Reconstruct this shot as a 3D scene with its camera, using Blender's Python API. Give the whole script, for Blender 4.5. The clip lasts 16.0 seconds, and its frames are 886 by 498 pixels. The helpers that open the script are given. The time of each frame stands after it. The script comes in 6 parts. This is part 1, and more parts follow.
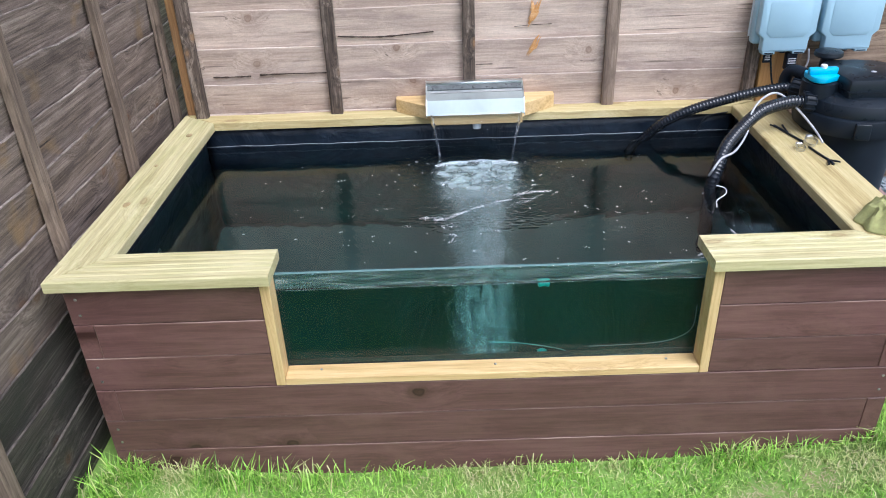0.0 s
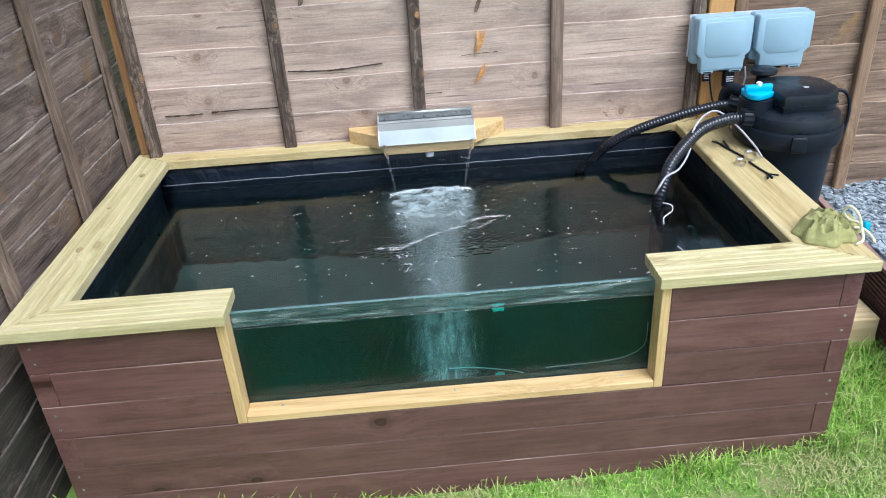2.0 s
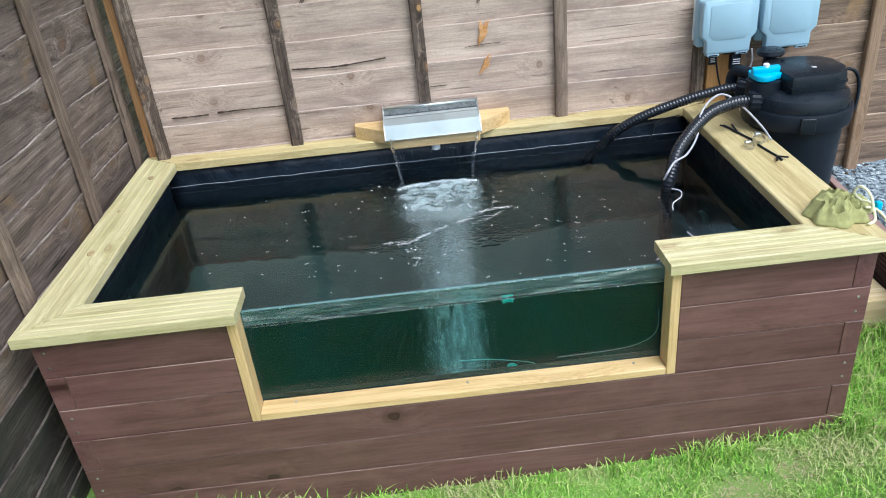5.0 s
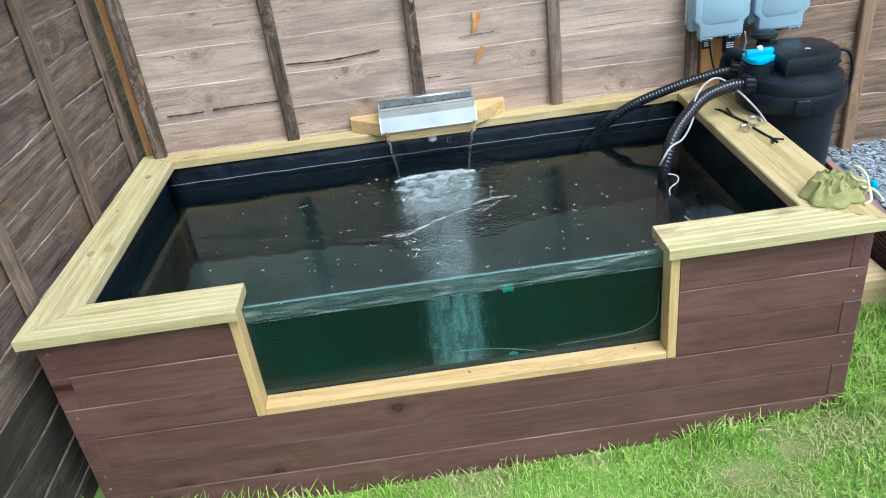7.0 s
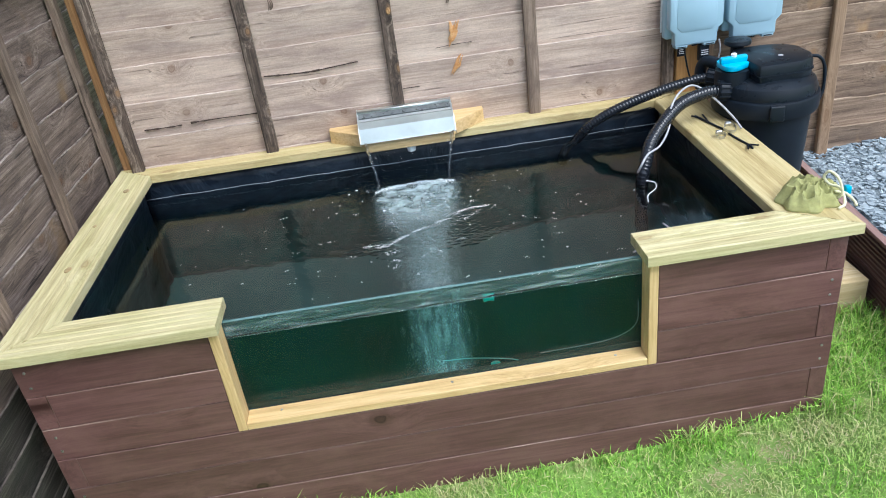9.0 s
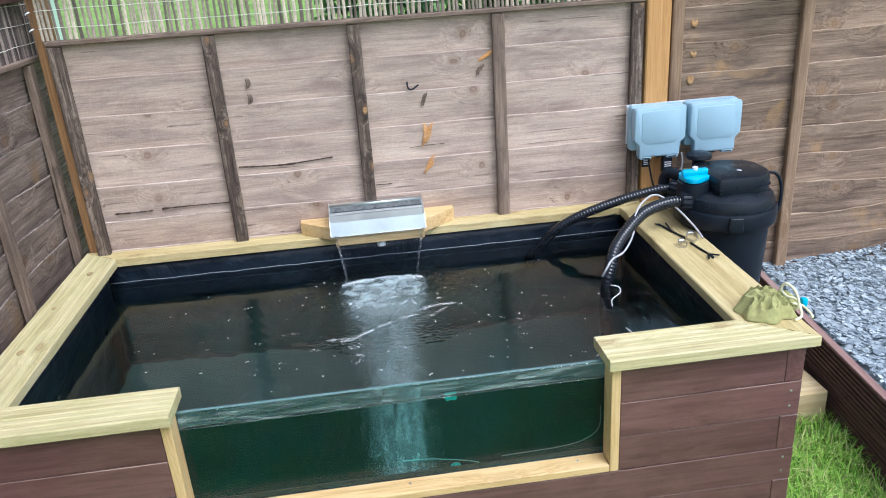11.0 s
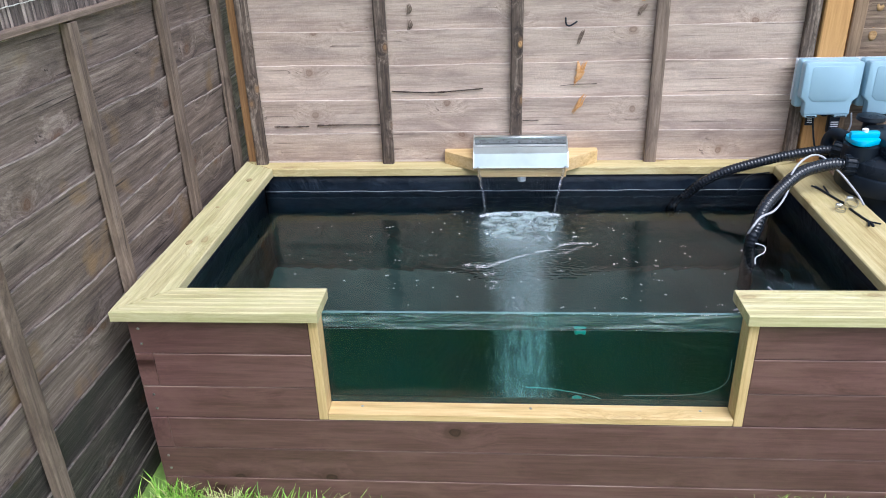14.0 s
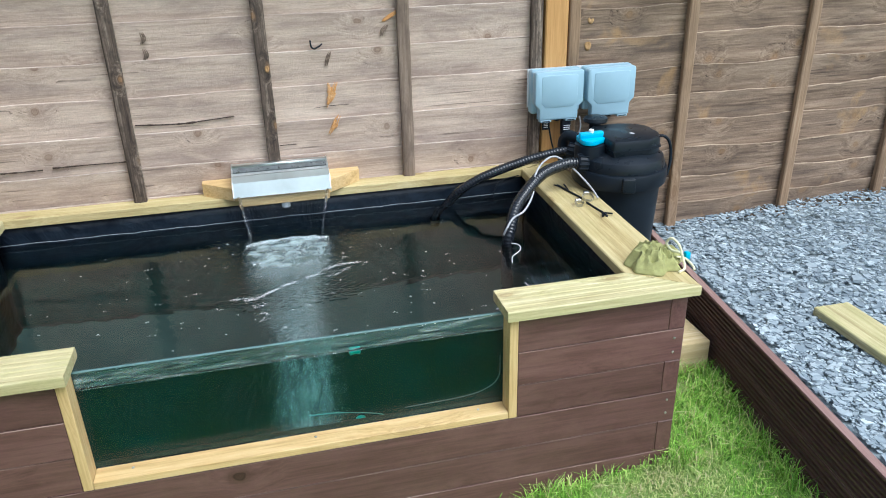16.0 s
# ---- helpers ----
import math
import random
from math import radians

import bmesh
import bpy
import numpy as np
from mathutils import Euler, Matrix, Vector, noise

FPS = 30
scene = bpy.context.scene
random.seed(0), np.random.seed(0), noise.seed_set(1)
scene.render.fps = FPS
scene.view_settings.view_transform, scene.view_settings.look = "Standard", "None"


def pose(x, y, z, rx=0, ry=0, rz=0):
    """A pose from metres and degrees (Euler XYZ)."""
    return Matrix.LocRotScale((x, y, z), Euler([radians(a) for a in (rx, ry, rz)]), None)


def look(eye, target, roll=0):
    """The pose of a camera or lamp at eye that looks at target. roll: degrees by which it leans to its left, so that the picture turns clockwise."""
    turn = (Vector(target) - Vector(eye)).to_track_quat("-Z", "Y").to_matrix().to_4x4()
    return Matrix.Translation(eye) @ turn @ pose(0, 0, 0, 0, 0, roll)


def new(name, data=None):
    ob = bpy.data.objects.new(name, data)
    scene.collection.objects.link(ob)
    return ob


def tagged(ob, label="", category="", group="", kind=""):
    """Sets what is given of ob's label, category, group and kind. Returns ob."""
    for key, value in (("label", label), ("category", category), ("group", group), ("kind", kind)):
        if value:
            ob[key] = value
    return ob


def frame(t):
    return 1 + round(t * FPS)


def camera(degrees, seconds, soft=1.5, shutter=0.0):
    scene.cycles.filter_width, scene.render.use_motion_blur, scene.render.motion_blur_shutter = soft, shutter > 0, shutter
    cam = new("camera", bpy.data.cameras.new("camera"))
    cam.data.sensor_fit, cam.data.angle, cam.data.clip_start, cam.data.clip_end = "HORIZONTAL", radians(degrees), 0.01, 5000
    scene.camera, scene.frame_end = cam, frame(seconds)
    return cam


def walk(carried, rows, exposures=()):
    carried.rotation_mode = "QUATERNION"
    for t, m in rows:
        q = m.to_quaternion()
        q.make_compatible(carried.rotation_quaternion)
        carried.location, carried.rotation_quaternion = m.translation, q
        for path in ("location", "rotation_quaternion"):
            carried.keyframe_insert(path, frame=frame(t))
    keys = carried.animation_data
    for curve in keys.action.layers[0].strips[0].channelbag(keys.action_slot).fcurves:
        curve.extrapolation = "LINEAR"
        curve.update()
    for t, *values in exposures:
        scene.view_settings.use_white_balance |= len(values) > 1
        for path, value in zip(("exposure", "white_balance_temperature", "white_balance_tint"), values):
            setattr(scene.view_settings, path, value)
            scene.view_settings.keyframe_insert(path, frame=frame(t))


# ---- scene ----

# The camera and its walk
cam = camera(61.5, 16.0, soft=1.0)
PATH = [
    (0, (0.77, -1.492, 1.387), (0.751, 0.247, 0.399), -2.2),
    (0.5, (0.776, -1.493, 1.394), (0.779, 0.249, 0.411), -2.6),
    (1, (0.809, -1.497, 1.412), (0.84, 0.251, 0.44), -3.0),
    (1.5, (0.811, -1.504, 1.418), (0.868, 0.251, 0.46), -3.3),
    (2, (0.807, -1.507, 1.421), (0.874, 0.254, 0.474), -3.6),
    (2.5, (0.813, -1.503, 1.422), (0.877, 0.262, 0.485), -4.0),
    (3, (0.814, -1.501, 1.422), (0.87, 0.265, 0.485), -4.5),
    (3.5, (0.821, -1.502, 1.422), (0.872, 0.262, 0.481), -5.0),
    (4, (0.824, -1.504, 1.419), (0.867, 0.257, 0.473), -5.5),
    (4.5, (0.821, -1.505, 1.419), (0.857, 0.252, 0.466), -5.7),
    (7, (0.818, -1.513, 1.422), (0.849, 0.229, 0.441), -7.4),
    (7.5, (0.827, -1.508, 1.423), (0.874, 0.232, 0.438), -8.0),
    (8, (0.822, -1.509, 1.424), (0.887, 0.23, 0.437), -8.1),
    (10.5, (0.839, -1.513, 1.43), (0.988, 0.295, 0.588), -5.4),
    (11, (0.839, -1.518, 1.434), (1.027, 0.328, 0.687), -3.9),
    (11.5, (0.799, -1.566, 1.459), (0.851, 0.342, 0.86), -1.8),
    (12, (0.79, -1.587, 1.462), (0.688, 0.332, 0.908), -1.6),
    (12.5, (0.793, -1.589, 1.457), (0.63, 0.309, 0.851), -1.9),
    (13, (0.785, -1.581, 1.435), (0.605, 0.277, 0.716), -1.9),
    (13.5, (0.781, -1.571, 1.416), (0.611, 0.252, 0.611), -1.9),
    (14, (0.783, -1.57, 1.412), (0.642, 0.23, 0.55), -1.9),
    (14.5, (0.787, -1.569, 1.413), (0.704, 0.225, 0.532), -1.8),
    (15, (0.803, -1.566, 1.415), (0.821, 0.235, 0.546), -1.7),
    (15.5, (0.834, -1.565, 1.419), (1.012, 0.237, 0.568), -1.5),
    (16, (0.852, -1.565, 1.416), (1.263, 0.207, 0.586), -1.4),
]
walk(cam, [(t, look(eye, target, roll)) for t, eye, target, roll in PATH],
     exposures=[(0.0, 0.74, 5740, 13), (2.0, 0.72, 5790, 11), (4.0, 0.70, 5790, 7), (10.0, 0.70, 5790, 8), (12.0, 0.74, 5690, 15), (13.0, 0.74, 5690, 15), (14.5, 0.70, 5690, 9), (16.0, 0.66, 5840, 5)])

# World: bright overcast sky, with a wide weak sun behind the camera
world = bpy.data.worlds.new("overcast_sky")
scene.world = world
world.use_nodes = True
wt = world.node_tree
sky = wt.nodes.new("ShaderNodeTexSky")
sky.sky_type = 'NISHITA'
sky.sun_disc = False
sky.sun_elevation = radians(57)
sky.sun_rotation = radians(147)
sky.dust_density = 3.0
grey = wt.nodes.new("ShaderNodeHueSaturation")
grey.inputs["Saturation"].default_value = 0.5
wt.links.new(sky.outputs[0], grey.inputs["Color"])
wt.links.new(grey.outputs[0], wt.nodes["Background"].inputs[0])
wt.nodes["Background"].inputs[1].default_value = 0.15
sun = new("sun", bpy.data.lights.new("sun", 'SUN'))
sun.data.energy = 1.5
sun.data.angle = radians(40)
sun.data.color = (1.0, 0.99, 0.97)
sun.matrix_world = look((3.2, -4.9, 9.2), (0.0, 0.0, 0.0))

R = random.Random(7)
ORG = {}


# ---------------------------------------------------------------- helpers
def thing(name, loc, label, category, group="", kind=""):
    ob = new(name)
    ob.location = loc
    ob.empty_display_size = 0.05
    ORG[ob.name] = Vector(loc)
    return tagged(ob, label, category, group, kind)


def mesh_of(name, bm, mats, smooth=False):
    me = bpy.data.meshes.new(name)
    bm.normal_update()
    bm.to_mesh(me)
    bm.free()
    for m in (mats if isinstance(mats, (list, tuple)) else [mats]):
        me.materials.append(m)
    if smooth:
        me.polygons.foreach_set("use_smooth", [True] * len(me.polygons))
        if smooth is not True:
            me.set_sharp_from_angle(angle=radians(smooth))
    return me


def part(name, bm, mats, parent, label="", smooth=False):
    """One mesh, given in world places, as a part of a thing or of a part."""
    org = ORG[parent.name]
    bmesh.ops.translate(bm, verts=bm.verts, vec=-org)
    ob = new(name, mesh_of(name, bm, mats, smooth))
    ob.parent = parent
    ORG[ob.name] = org
    if label:
        ob["label"] = label
    return ob


def single(name, bm, mats, label, category, group="", kind="", smooth=False, base=None):
    """A thing of one mesh, given in world places, with its origin at its base."""
    if base is None:
        xs = [v.co for v in bm.verts]
        base = Vector((sum(c.x for c in xs) / len(xs), sum(c.y for c in xs) / len(xs), min(c.z for c in xs)))
    base = Vector(base)
    bmesh.ops.translate(bm, verts=bm.verts, vec=-base)
    ob = new(name, mesh_of(name, bm, mats, smooth))
    ob.location = base
    ORG[ob.name] = base
    return tagged(ob, label, category, group, kind)


def put(name, me, parent, m, label=""):
    """A shared mesh as a part, at the world pose m."""
    ob = new(name, me)
    ob.parent = parent
    ob.matrix_basis = Matrix.Translation(-ORG[parent.name]) @ m
    ORG[ob.name] = ORG[parent.name]
    if label:
        ob["label"] = label
    return ob


def add_box(bm, a, b, bevel=0.0, m=None):
    vs = [bm.verts.new((x, y, z)) for x in (a[0], b[0]) for y in (a[1], b[1]) for z in (a[2], b[2])]
    fs = [bm.faces.new([vs[i] for i in q]) for q in ((0, 1, 3, 2), (4, 6, 7, 5), (0, 4, 5, 1), (2, 3, 7, 6), (0, 2, 6, 4), (1, 5, 7, 3))]
    if bevel:
        out = bmesh.ops.bevel(bm, geom=list({e for f in fs for e in f.edges}), offset=bevel, segments=1, affect='EDGES', profile=0.5)
        vs = list({v for f in out["faces"] for v in f.verts} | {v for v in vs if v.is_valid})
    if m is not None:
        bmesh.ops.transform(bm, matrix=m, verts=vs)
    return vs


def box_bm(a, b, bevel=0.0, m=None):
    bm = bmesh.new()
    add_box(bm, a, b, bevel, m)
    return bm


def board_mesh(name, length, width, thick, mats, bevel=0.002, edge=False):
    """A sawn board: its length along x, thickness along y, width along z. edge: the upward arris takes the second material."""
    bm = box_bm((0, -thick / 2, -width / 2), (length, thick / 2, width / 2), bevel)
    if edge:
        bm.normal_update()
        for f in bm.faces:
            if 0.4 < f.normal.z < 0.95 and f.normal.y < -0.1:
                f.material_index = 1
    return mesh_of(name, bm, mats)


def along(p, q, up=(0, 0, 1)):
    """A pose at p whose x axis points to q and whose z axis lies towards up."""
    x = (Vector(q) - Vector(p)).normalized()
    y = Vector(up).cross(x).normalized()
    z = x.cross(y)
    m = Matrix((x, y, z)).transposed().to_4x4()
    m.translation = Vector(p)
    return m


def spline(pts, n):
    """A smooth line through points."""
    p = [Vector(a) for a in pts]
    p = [2 * p[0] - p[1]] + p + [2 * p[-1] - p[-2]]
    out = []
    for i in range(1, len(p) - 2):
        for k in range(n):
            t = k / n
            a, b, c, d = p[i - 1:i + 3]
            out.append(0.5 * ((2 * b) + (c - a) * t + (2 * a - 5 * b + 4 * c - d) * t * t + (3 * b - a - 3 * c + d) * t ** 3))
    return out + [p[-2]]


def add_tube(bm, pts, radius, seg=10, cap=True):
    """A round rod along points; radius is a number or a function of the step."""
    rings = []
    side = None
    for i, p in enumerate(pts):
        p = Vector(p)
        t = (Vector(pts[min(i + 1, len(pts) - 1)]) - Vector(pts[max(i - 1, 0)])).normalized()
        if side is None:
            side = t.orthogonal().normalized()
        side = (side - t * side.dot(t)).normalized()
        up = t.cross(side)
        r = radius(i) if callable(radius) else radius
        rings.append([bm.verts.new(p + r * (math.cos(a) * side + math.sin(a) * up)) for a in (2 * math.pi * k / seg for k in range(seg))])
    for a, b in zip(rings, rings[1:]):
        for k in range(seg):
            bm.faces.new((a[k], a[(k + 1) % seg], b[(k + 1) % seg], b[k]))
    if cap:
        bm.faces.new(rings[0][::-1])
        bm.faces.new(rings[-1])
    return bm


def add_lathe(bm, profile, centre, seg=40, axis=None):
    """A turned shape: (radius, height) pairs round the upright through centre, or round another axis."""
    turn = Vector((0, 0, 1)).rotation_difference(Vector(axis)).to_matrix() if axis else Matrix.Identity(3)
    c = Vector(centre)
    rings = []
    for r, z in profile:
        rings.append([bm.verts.new(c + turn @ Vector((r * math.cos(a), r * math.sin(a), z))) for a in (2 * math.pi * k / seg for k in range(seg))])
    for a, b in zip(rings, rings[1:]):
        for k in range(seg):
            bm.faces.new((a[k], a[(k + 1) % seg], b[(k + 1) % seg], b[k]))
    bm.faces.new(rings[0][::-1])
    bm.faces.new(rings[-1])
    return bm


def add_prism(bm, outline, lo, hi, axis=0, bevel=0.0):
    """An outline of two coordinates, drawn out along the third (axis) from lo to hi."""
    def at(p, v):
        q = list(p)
        q.insert(axis, v)
        return q
    a = [bm.verts.new(at(p, lo)) for p in outline]
    b = [bm.verts.new(at(p, hi)) for p in outline]
    n = len(outline)
    fs = [bm.faces.new((a[k], a[(k + 1) % n], b[(k + 1) % n], b[k])) for k in range(n)]
    fs += [bm.faces.new(a[::-1]), bm.faces.new(b)]
    bmesh.ops.recalc_face_normals(bm, faces=fs)
    if bevel:
        bmesh.ops.bevel(bm, geom=list({e for f in fs for e in f.edges}), offset=bevel, segments=2, affect='EDGES', profile=0.5)
    return bm


def smooth01(a, b, x):
    t = max(0.0, min(1.0, (x - a) / (b - a)))
    return t * t * (3 - 2 * t)


# ---------------------------------------------------------------- materials
class Nodes:
    def __init__(self, name):
        self.mat = bpy.data.materials.new(name)
        self.mat.use_nodes = True
        self.tree = self.mat.node_tree
        self.bsdf = self.tree.nodes["Principled BSDF"]

    def add(self, kind, **values):
        n = self.tree.nodes.new(kind)
        for k, v in values.items():
            n.inputs[k.replace("_", " ")].default_value = v
        return n

    def link(self, a, b):
        self.tree.links.new(a, b)

    def coords(self, scale, rand=True, space="Object", base=None):
        mp = self.add("ShaderNodeMapping")
        mp.inputs["Scale"].default_value = scale
        if base is None:
            base = self.add("ShaderNodeTexCoord").outputs[space]
        self.link(base, mp.inputs["Vector"])
        if rand:
            oi = self.add("ShaderNodeObjectInfo")
            mul = self.add("ShaderNodeMath")
            mul.operation = 'MULTIPLY'
            mul.inputs[1].default_value = 37.0
            self.link(oi.outputs["Random"], mul.inputs[0])
            cb = self.add("ShaderNodeCombineXYZ")
            for k in range(3):
                self.link(mul.outputs[0], cb.inputs[k])
            self.link(cb.outputs[0], mp.inputs["Location"])
        return mp.outputs[0]

    def noise(self, vec, scale, detail=4.0, rough=0.55, distort=0.0):
        n = self.add("ShaderNodeTexNoise", Scale=scale, Detail=detail, Roughness=rough, Distortion=distort)
        self.link(vec, n.inputs["Vector"])
        return n.outputs[0]

    def ramp(self, fac, stops):
        n = self.add("ShaderNodeValToRGB")
        while len(n.color_ramp.elements) < len(stops):
            n.color_ramp.elements.new(0.5)
        for e, (p, c) in zip(n.color_ramp.elements, stops):
            e.position = p
            e.color = (*c, 1) if len(c) == 3 else c
        self.link(fac, n.inputs[0])
        return n.outputs[0]

    def mix(self, fac, a, b, blend='MIX'):
        n = self.tree.nodes.new("ShaderNodeMix")
        n.data_type, n.blend_type = 'RGBA', blend
        for sock, v in ((n.inputs[0], fac), (n.inputs[6], a), (n.inputs[7], b)):
            if hasattr(v, "is_linked"):
                self.link(v, sock)
            else:
                sock.default_value = v if isinstance(v, (int, float)) else ((*v, 1) if len(v) == 3 else v)
        return n.outputs[2]

    def bump(self, height, strength, distance=0.002):
        n = self.add("ShaderNodeBump", Strength=strength, Distance=distance)
        self.link(height, n.inputs["Height"])
        self.link(n.outputs[0], self.bsdf.inputs["Normal"])

    def done(self, color=None, rough=0.6, **more):
        if color is not None:
            if hasattr(color, "is_linked"):
                self.link(color, self.bsdf.inputs["Base Color"])
            else:
                self.bsdf.inputs["Base Color"].default_value = (*color, 1)
        if hasattr(rough, "is_linked"):
            self.link(rough, self.bsdf.inputs["Roughness"])
        else:
            self.bsdf.inputs["Roughness"].default_value = rough
        for k, v in more.items():
            self.bsdf.inputs[k.replace("_", " ")].default_value = v
        return self.mat


def wood(name, dark, mid, light, rough=0.7, grain=26.0, bump=0.35, knots=0.0, knot_colour=(0.08, 0.04, 0.02), stain=None, stain_amount=0.5, spread=0.12, fuzz=0.0, knot_axes=(2.0, 6.0, 6.0), blot_size=(1.3, 4.0, 4.0), tint=None, checks=0.0):
    """Sawn timber with the grain along the board's own x axis: streaks that bend round the knots, broad stains, saw fuzz, and each board a little different."""
    n = Nodes(name)
    base = None
    if knots:
        sep = n.add("ShaderNodeSeparateXYZ")
        n.link(n.coords(knot_axes), sep.inputs[0])
        add = n.add("ShaderNodeMath")
        n.link(sep.outputs[1], add.inputs[0])
        n.link(sep.outputs[2], add.inputs[1])
        flat = n.add("ShaderNodeCombineXYZ")
        n.link(sep.outputs[0], flat.inputs[0])
        n.link(add.outputs[0], flat.inputs[1])
        vo = n.add("ShaderNodeTexVoronoi", Scale=1.0, Randomness=1.0)
        vo.voronoi_dimensions = '2D'
        warp = n.noise(flat.outputs[0], 2.6, 3, 0.6)
        off = n.add("ShaderNodeVectorMath")
        off.operation = 'MULTIPLY'
        off.inputs[1].default_value = (0.16, 0.16, 0.16)
        n.link(warp, off.inputs[0])
        moved = n.add("ShaderNodeVectorMath")
        n.link(flat.outputs[0], moved.inputs[0])
        n.link(off.outputs[0], moved.inputs[1])
        n.link(moved.outputs[0], vo.inputs["Vector"])
        kind = n.add("ShaderNodeSeparateColor")
        n.link(vo.outputs["Color"], kind.inputs[0])
        some = n.ramp(kind.outputs[0], [(0.36, (0, 0, 0)), (0.40, (1, 1, 1))])
        bend = n.ramp(vo.outputs["Distance"], [(0.0, (0.0, 0.050, 0.050)), (0.10, (0.0, 0.024, 0.024)), (0.36, (0, 0, 0))])
        bend = n.mix(1.0, bend, some, 'MULTIPLY')
        tc = n.add("ShaderNodeTexCoord")
        vm = n.add("ShaderNodeVectorMath")
        n.link(tc.outputs["Object"], vm.inputs[0])
        n.link(bend, vm.inputs[1])
        base = vm.outputs[0]
    fine = n.noise(n.coords((1.5, grain * 1.5, grain * 1.5), base=base), 4.0, 8, 0.7, 0.15)
    rings = n.noise(n.coords((0.55, 10.0, 10.0), base=base), 3.0, 6, 0.65, 0.5)
    both = n.mix(0.48, fine, rings)
    col = n.ramp(both, [(0.36, dark), (0.5, mid), (0.64, light)])
    if stain:
        blot = n.noise(n.coords(blot_size), 2.2, 5, 0.65, 0.5)
        amount = n.ramp(blot, [(0.45, (0, 0, 0)), (0.75, (stain_amount,) * 3)])
        col = n.mix(amount, col, stain)
    if tint:
        raw = n.noise(n.coords((4.0, 6.0, 4.0)), 1.5, 4, 0.55, 0.4)
        col = n.mix(n.ramp(raw, [(0.60, (0, 0, 0)), (0.72, (0.7,) * 3)]), col, tint)
    if fuzz:
        saw = n.noise(n.coords((22.0, 60.0, 60.0)), 4.0, 4, 0.7)
        col = n.mix(fuzz, col, n.ramp(saw, [(0.33, (0.55,) * 3), (0.67, (1.0,) * 3)]), 'MULTIPLY')
    if knots:
        k = n.ramp(vo.outputs["Distance"], [(0.0, (knots * 0.7,) * 3), (0.030, (knots * 0.85,) * 3), (0.046, (knots,) * 3), (0.060, (knots * 0.40,) * 3), (0.14, (0, 0, 0))])
        k = n.mix(1.0, k, some, 'MULTIPLY')
        col = n.mix(k, col, knot_colour)
    if checks:
        split = n.noise(n.coords((0.7, 30.0, 30.0), base=base), 3.0, 4, 0.55, 0.3)
        patchy = n.noise(n.coords((3.0, 9.0, 9.0)), 2.0, 2)
        lines = n.ramp(split, [(0.335, (checks,) * 3), (0.375, (0, 0, 0))])
        lines = n.mix(1.0, lines, n.ramp(patchy, [(0.42, (0, 0, 0)), (0.58, (1, 1, 1))]), 'MULTIPLY')
        col = n.mix(lines, col, tuple(c * 0.45 for c in dark))
    oi = n.add("ShaderNodeObjectInfo")
    hsv = n.add("ShaderNodeHueSaturation")
    mr = n.add("ShaderNodeMapRange")
    mr.inputs["To Min"].default_value = 1 - spread
    mr.inputs["To Max"].default_value = 1 + spread
    n.link(oi.outputs["Random"], mr.inputs["Value"])
    n.link(mr.outputs[0], hsv.inputs["Value"])
    n.link(col, hsv.inputs["Color"])
    n.bump(fine, bump)
    return n.done(hsv.outputs[0], rough)


def plain(name, colour, rough=0.5, vary=0.12, scale=18.0, bump=0.1, **more):
    """A moulded or painted surface with faint mottling and fine relief."""
    n = Nodes(name)
    v = n.coords((1, 1, 1))
    a = n.noise(v, scale, 5, 0.6)
    lo = tuple(max(0.0, c * (1 - vary)) for c in colour)
    hi = tuple(c * (1 + vary) for c in colour)
    col = n.ramp(a, [(0.3, lo), (0.7, hi)])
    r = n.ramp(n.noise(v, scale * 3, 3), [(0.3, (rough * 0.85,) * 3), (0.7, (min(1.0, rough * 1.15),) * 3)])
    if bump:
        n.bump(n.noise(v, scale * 12, 3), bump, 0.001)
    return n.done(col, r, **more)


M_FENCE = wood("weathered_fence_board", (0.40, 0.297, 0.238), (0.60, 0.467, 0.38), (0.735, 0.60, 0.50), 0.85, 24, 1.0, 0.65, (0.17, 0.09, 0.048), (0.31, 0.23, 0.20), 1.0, 0.08, 0.35, (4.6, 0.0, 5.0), (1.5, 5.0, 5.0), None, 0.85)
M_FENCE_BROWN = wood("brown_weathered_fence_board", (0.115, 0.074, 0.049), (0.29, 0.20, 0.138), (0.45, 0.33, 0.235), 0.85, 24, 1.0, 0.6, (0.25, 0.135, 0.055), (0.105, 0.073, 0.054), 1.0, 0.12, 0.3, (4.6, 0.0, 5.0), (1.5, 5.0, 5.0), (0.46, 0.28, 0.13), 0.8)
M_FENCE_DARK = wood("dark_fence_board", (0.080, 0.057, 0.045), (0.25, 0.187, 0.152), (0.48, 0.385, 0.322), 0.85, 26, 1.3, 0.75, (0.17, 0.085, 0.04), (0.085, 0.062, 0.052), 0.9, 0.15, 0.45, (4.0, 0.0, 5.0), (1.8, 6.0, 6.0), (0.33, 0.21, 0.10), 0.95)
# Shaded copy of the dark board: shade low on the fence, put into colour.
M_FENCE_SHADE = wood("shaded_low_fence_board", (0.016, 0.013, 0.011), (0.056, 0.046, 0.038), (0.19, 0.165, 0.14), 0.75, 26, 1.2, 0.6, (0.12, 0.06, 0.025), (0.03, 0.034, 0.024), 0.9, 0.15, 0.4, (4.0, 0.0, 5.0), (2.6, 6.0, 6.0), None, 0.85)
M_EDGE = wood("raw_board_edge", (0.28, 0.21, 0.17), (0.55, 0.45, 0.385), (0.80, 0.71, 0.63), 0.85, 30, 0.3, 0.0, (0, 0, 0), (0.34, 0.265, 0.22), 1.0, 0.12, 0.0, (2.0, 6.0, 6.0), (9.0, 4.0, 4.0))
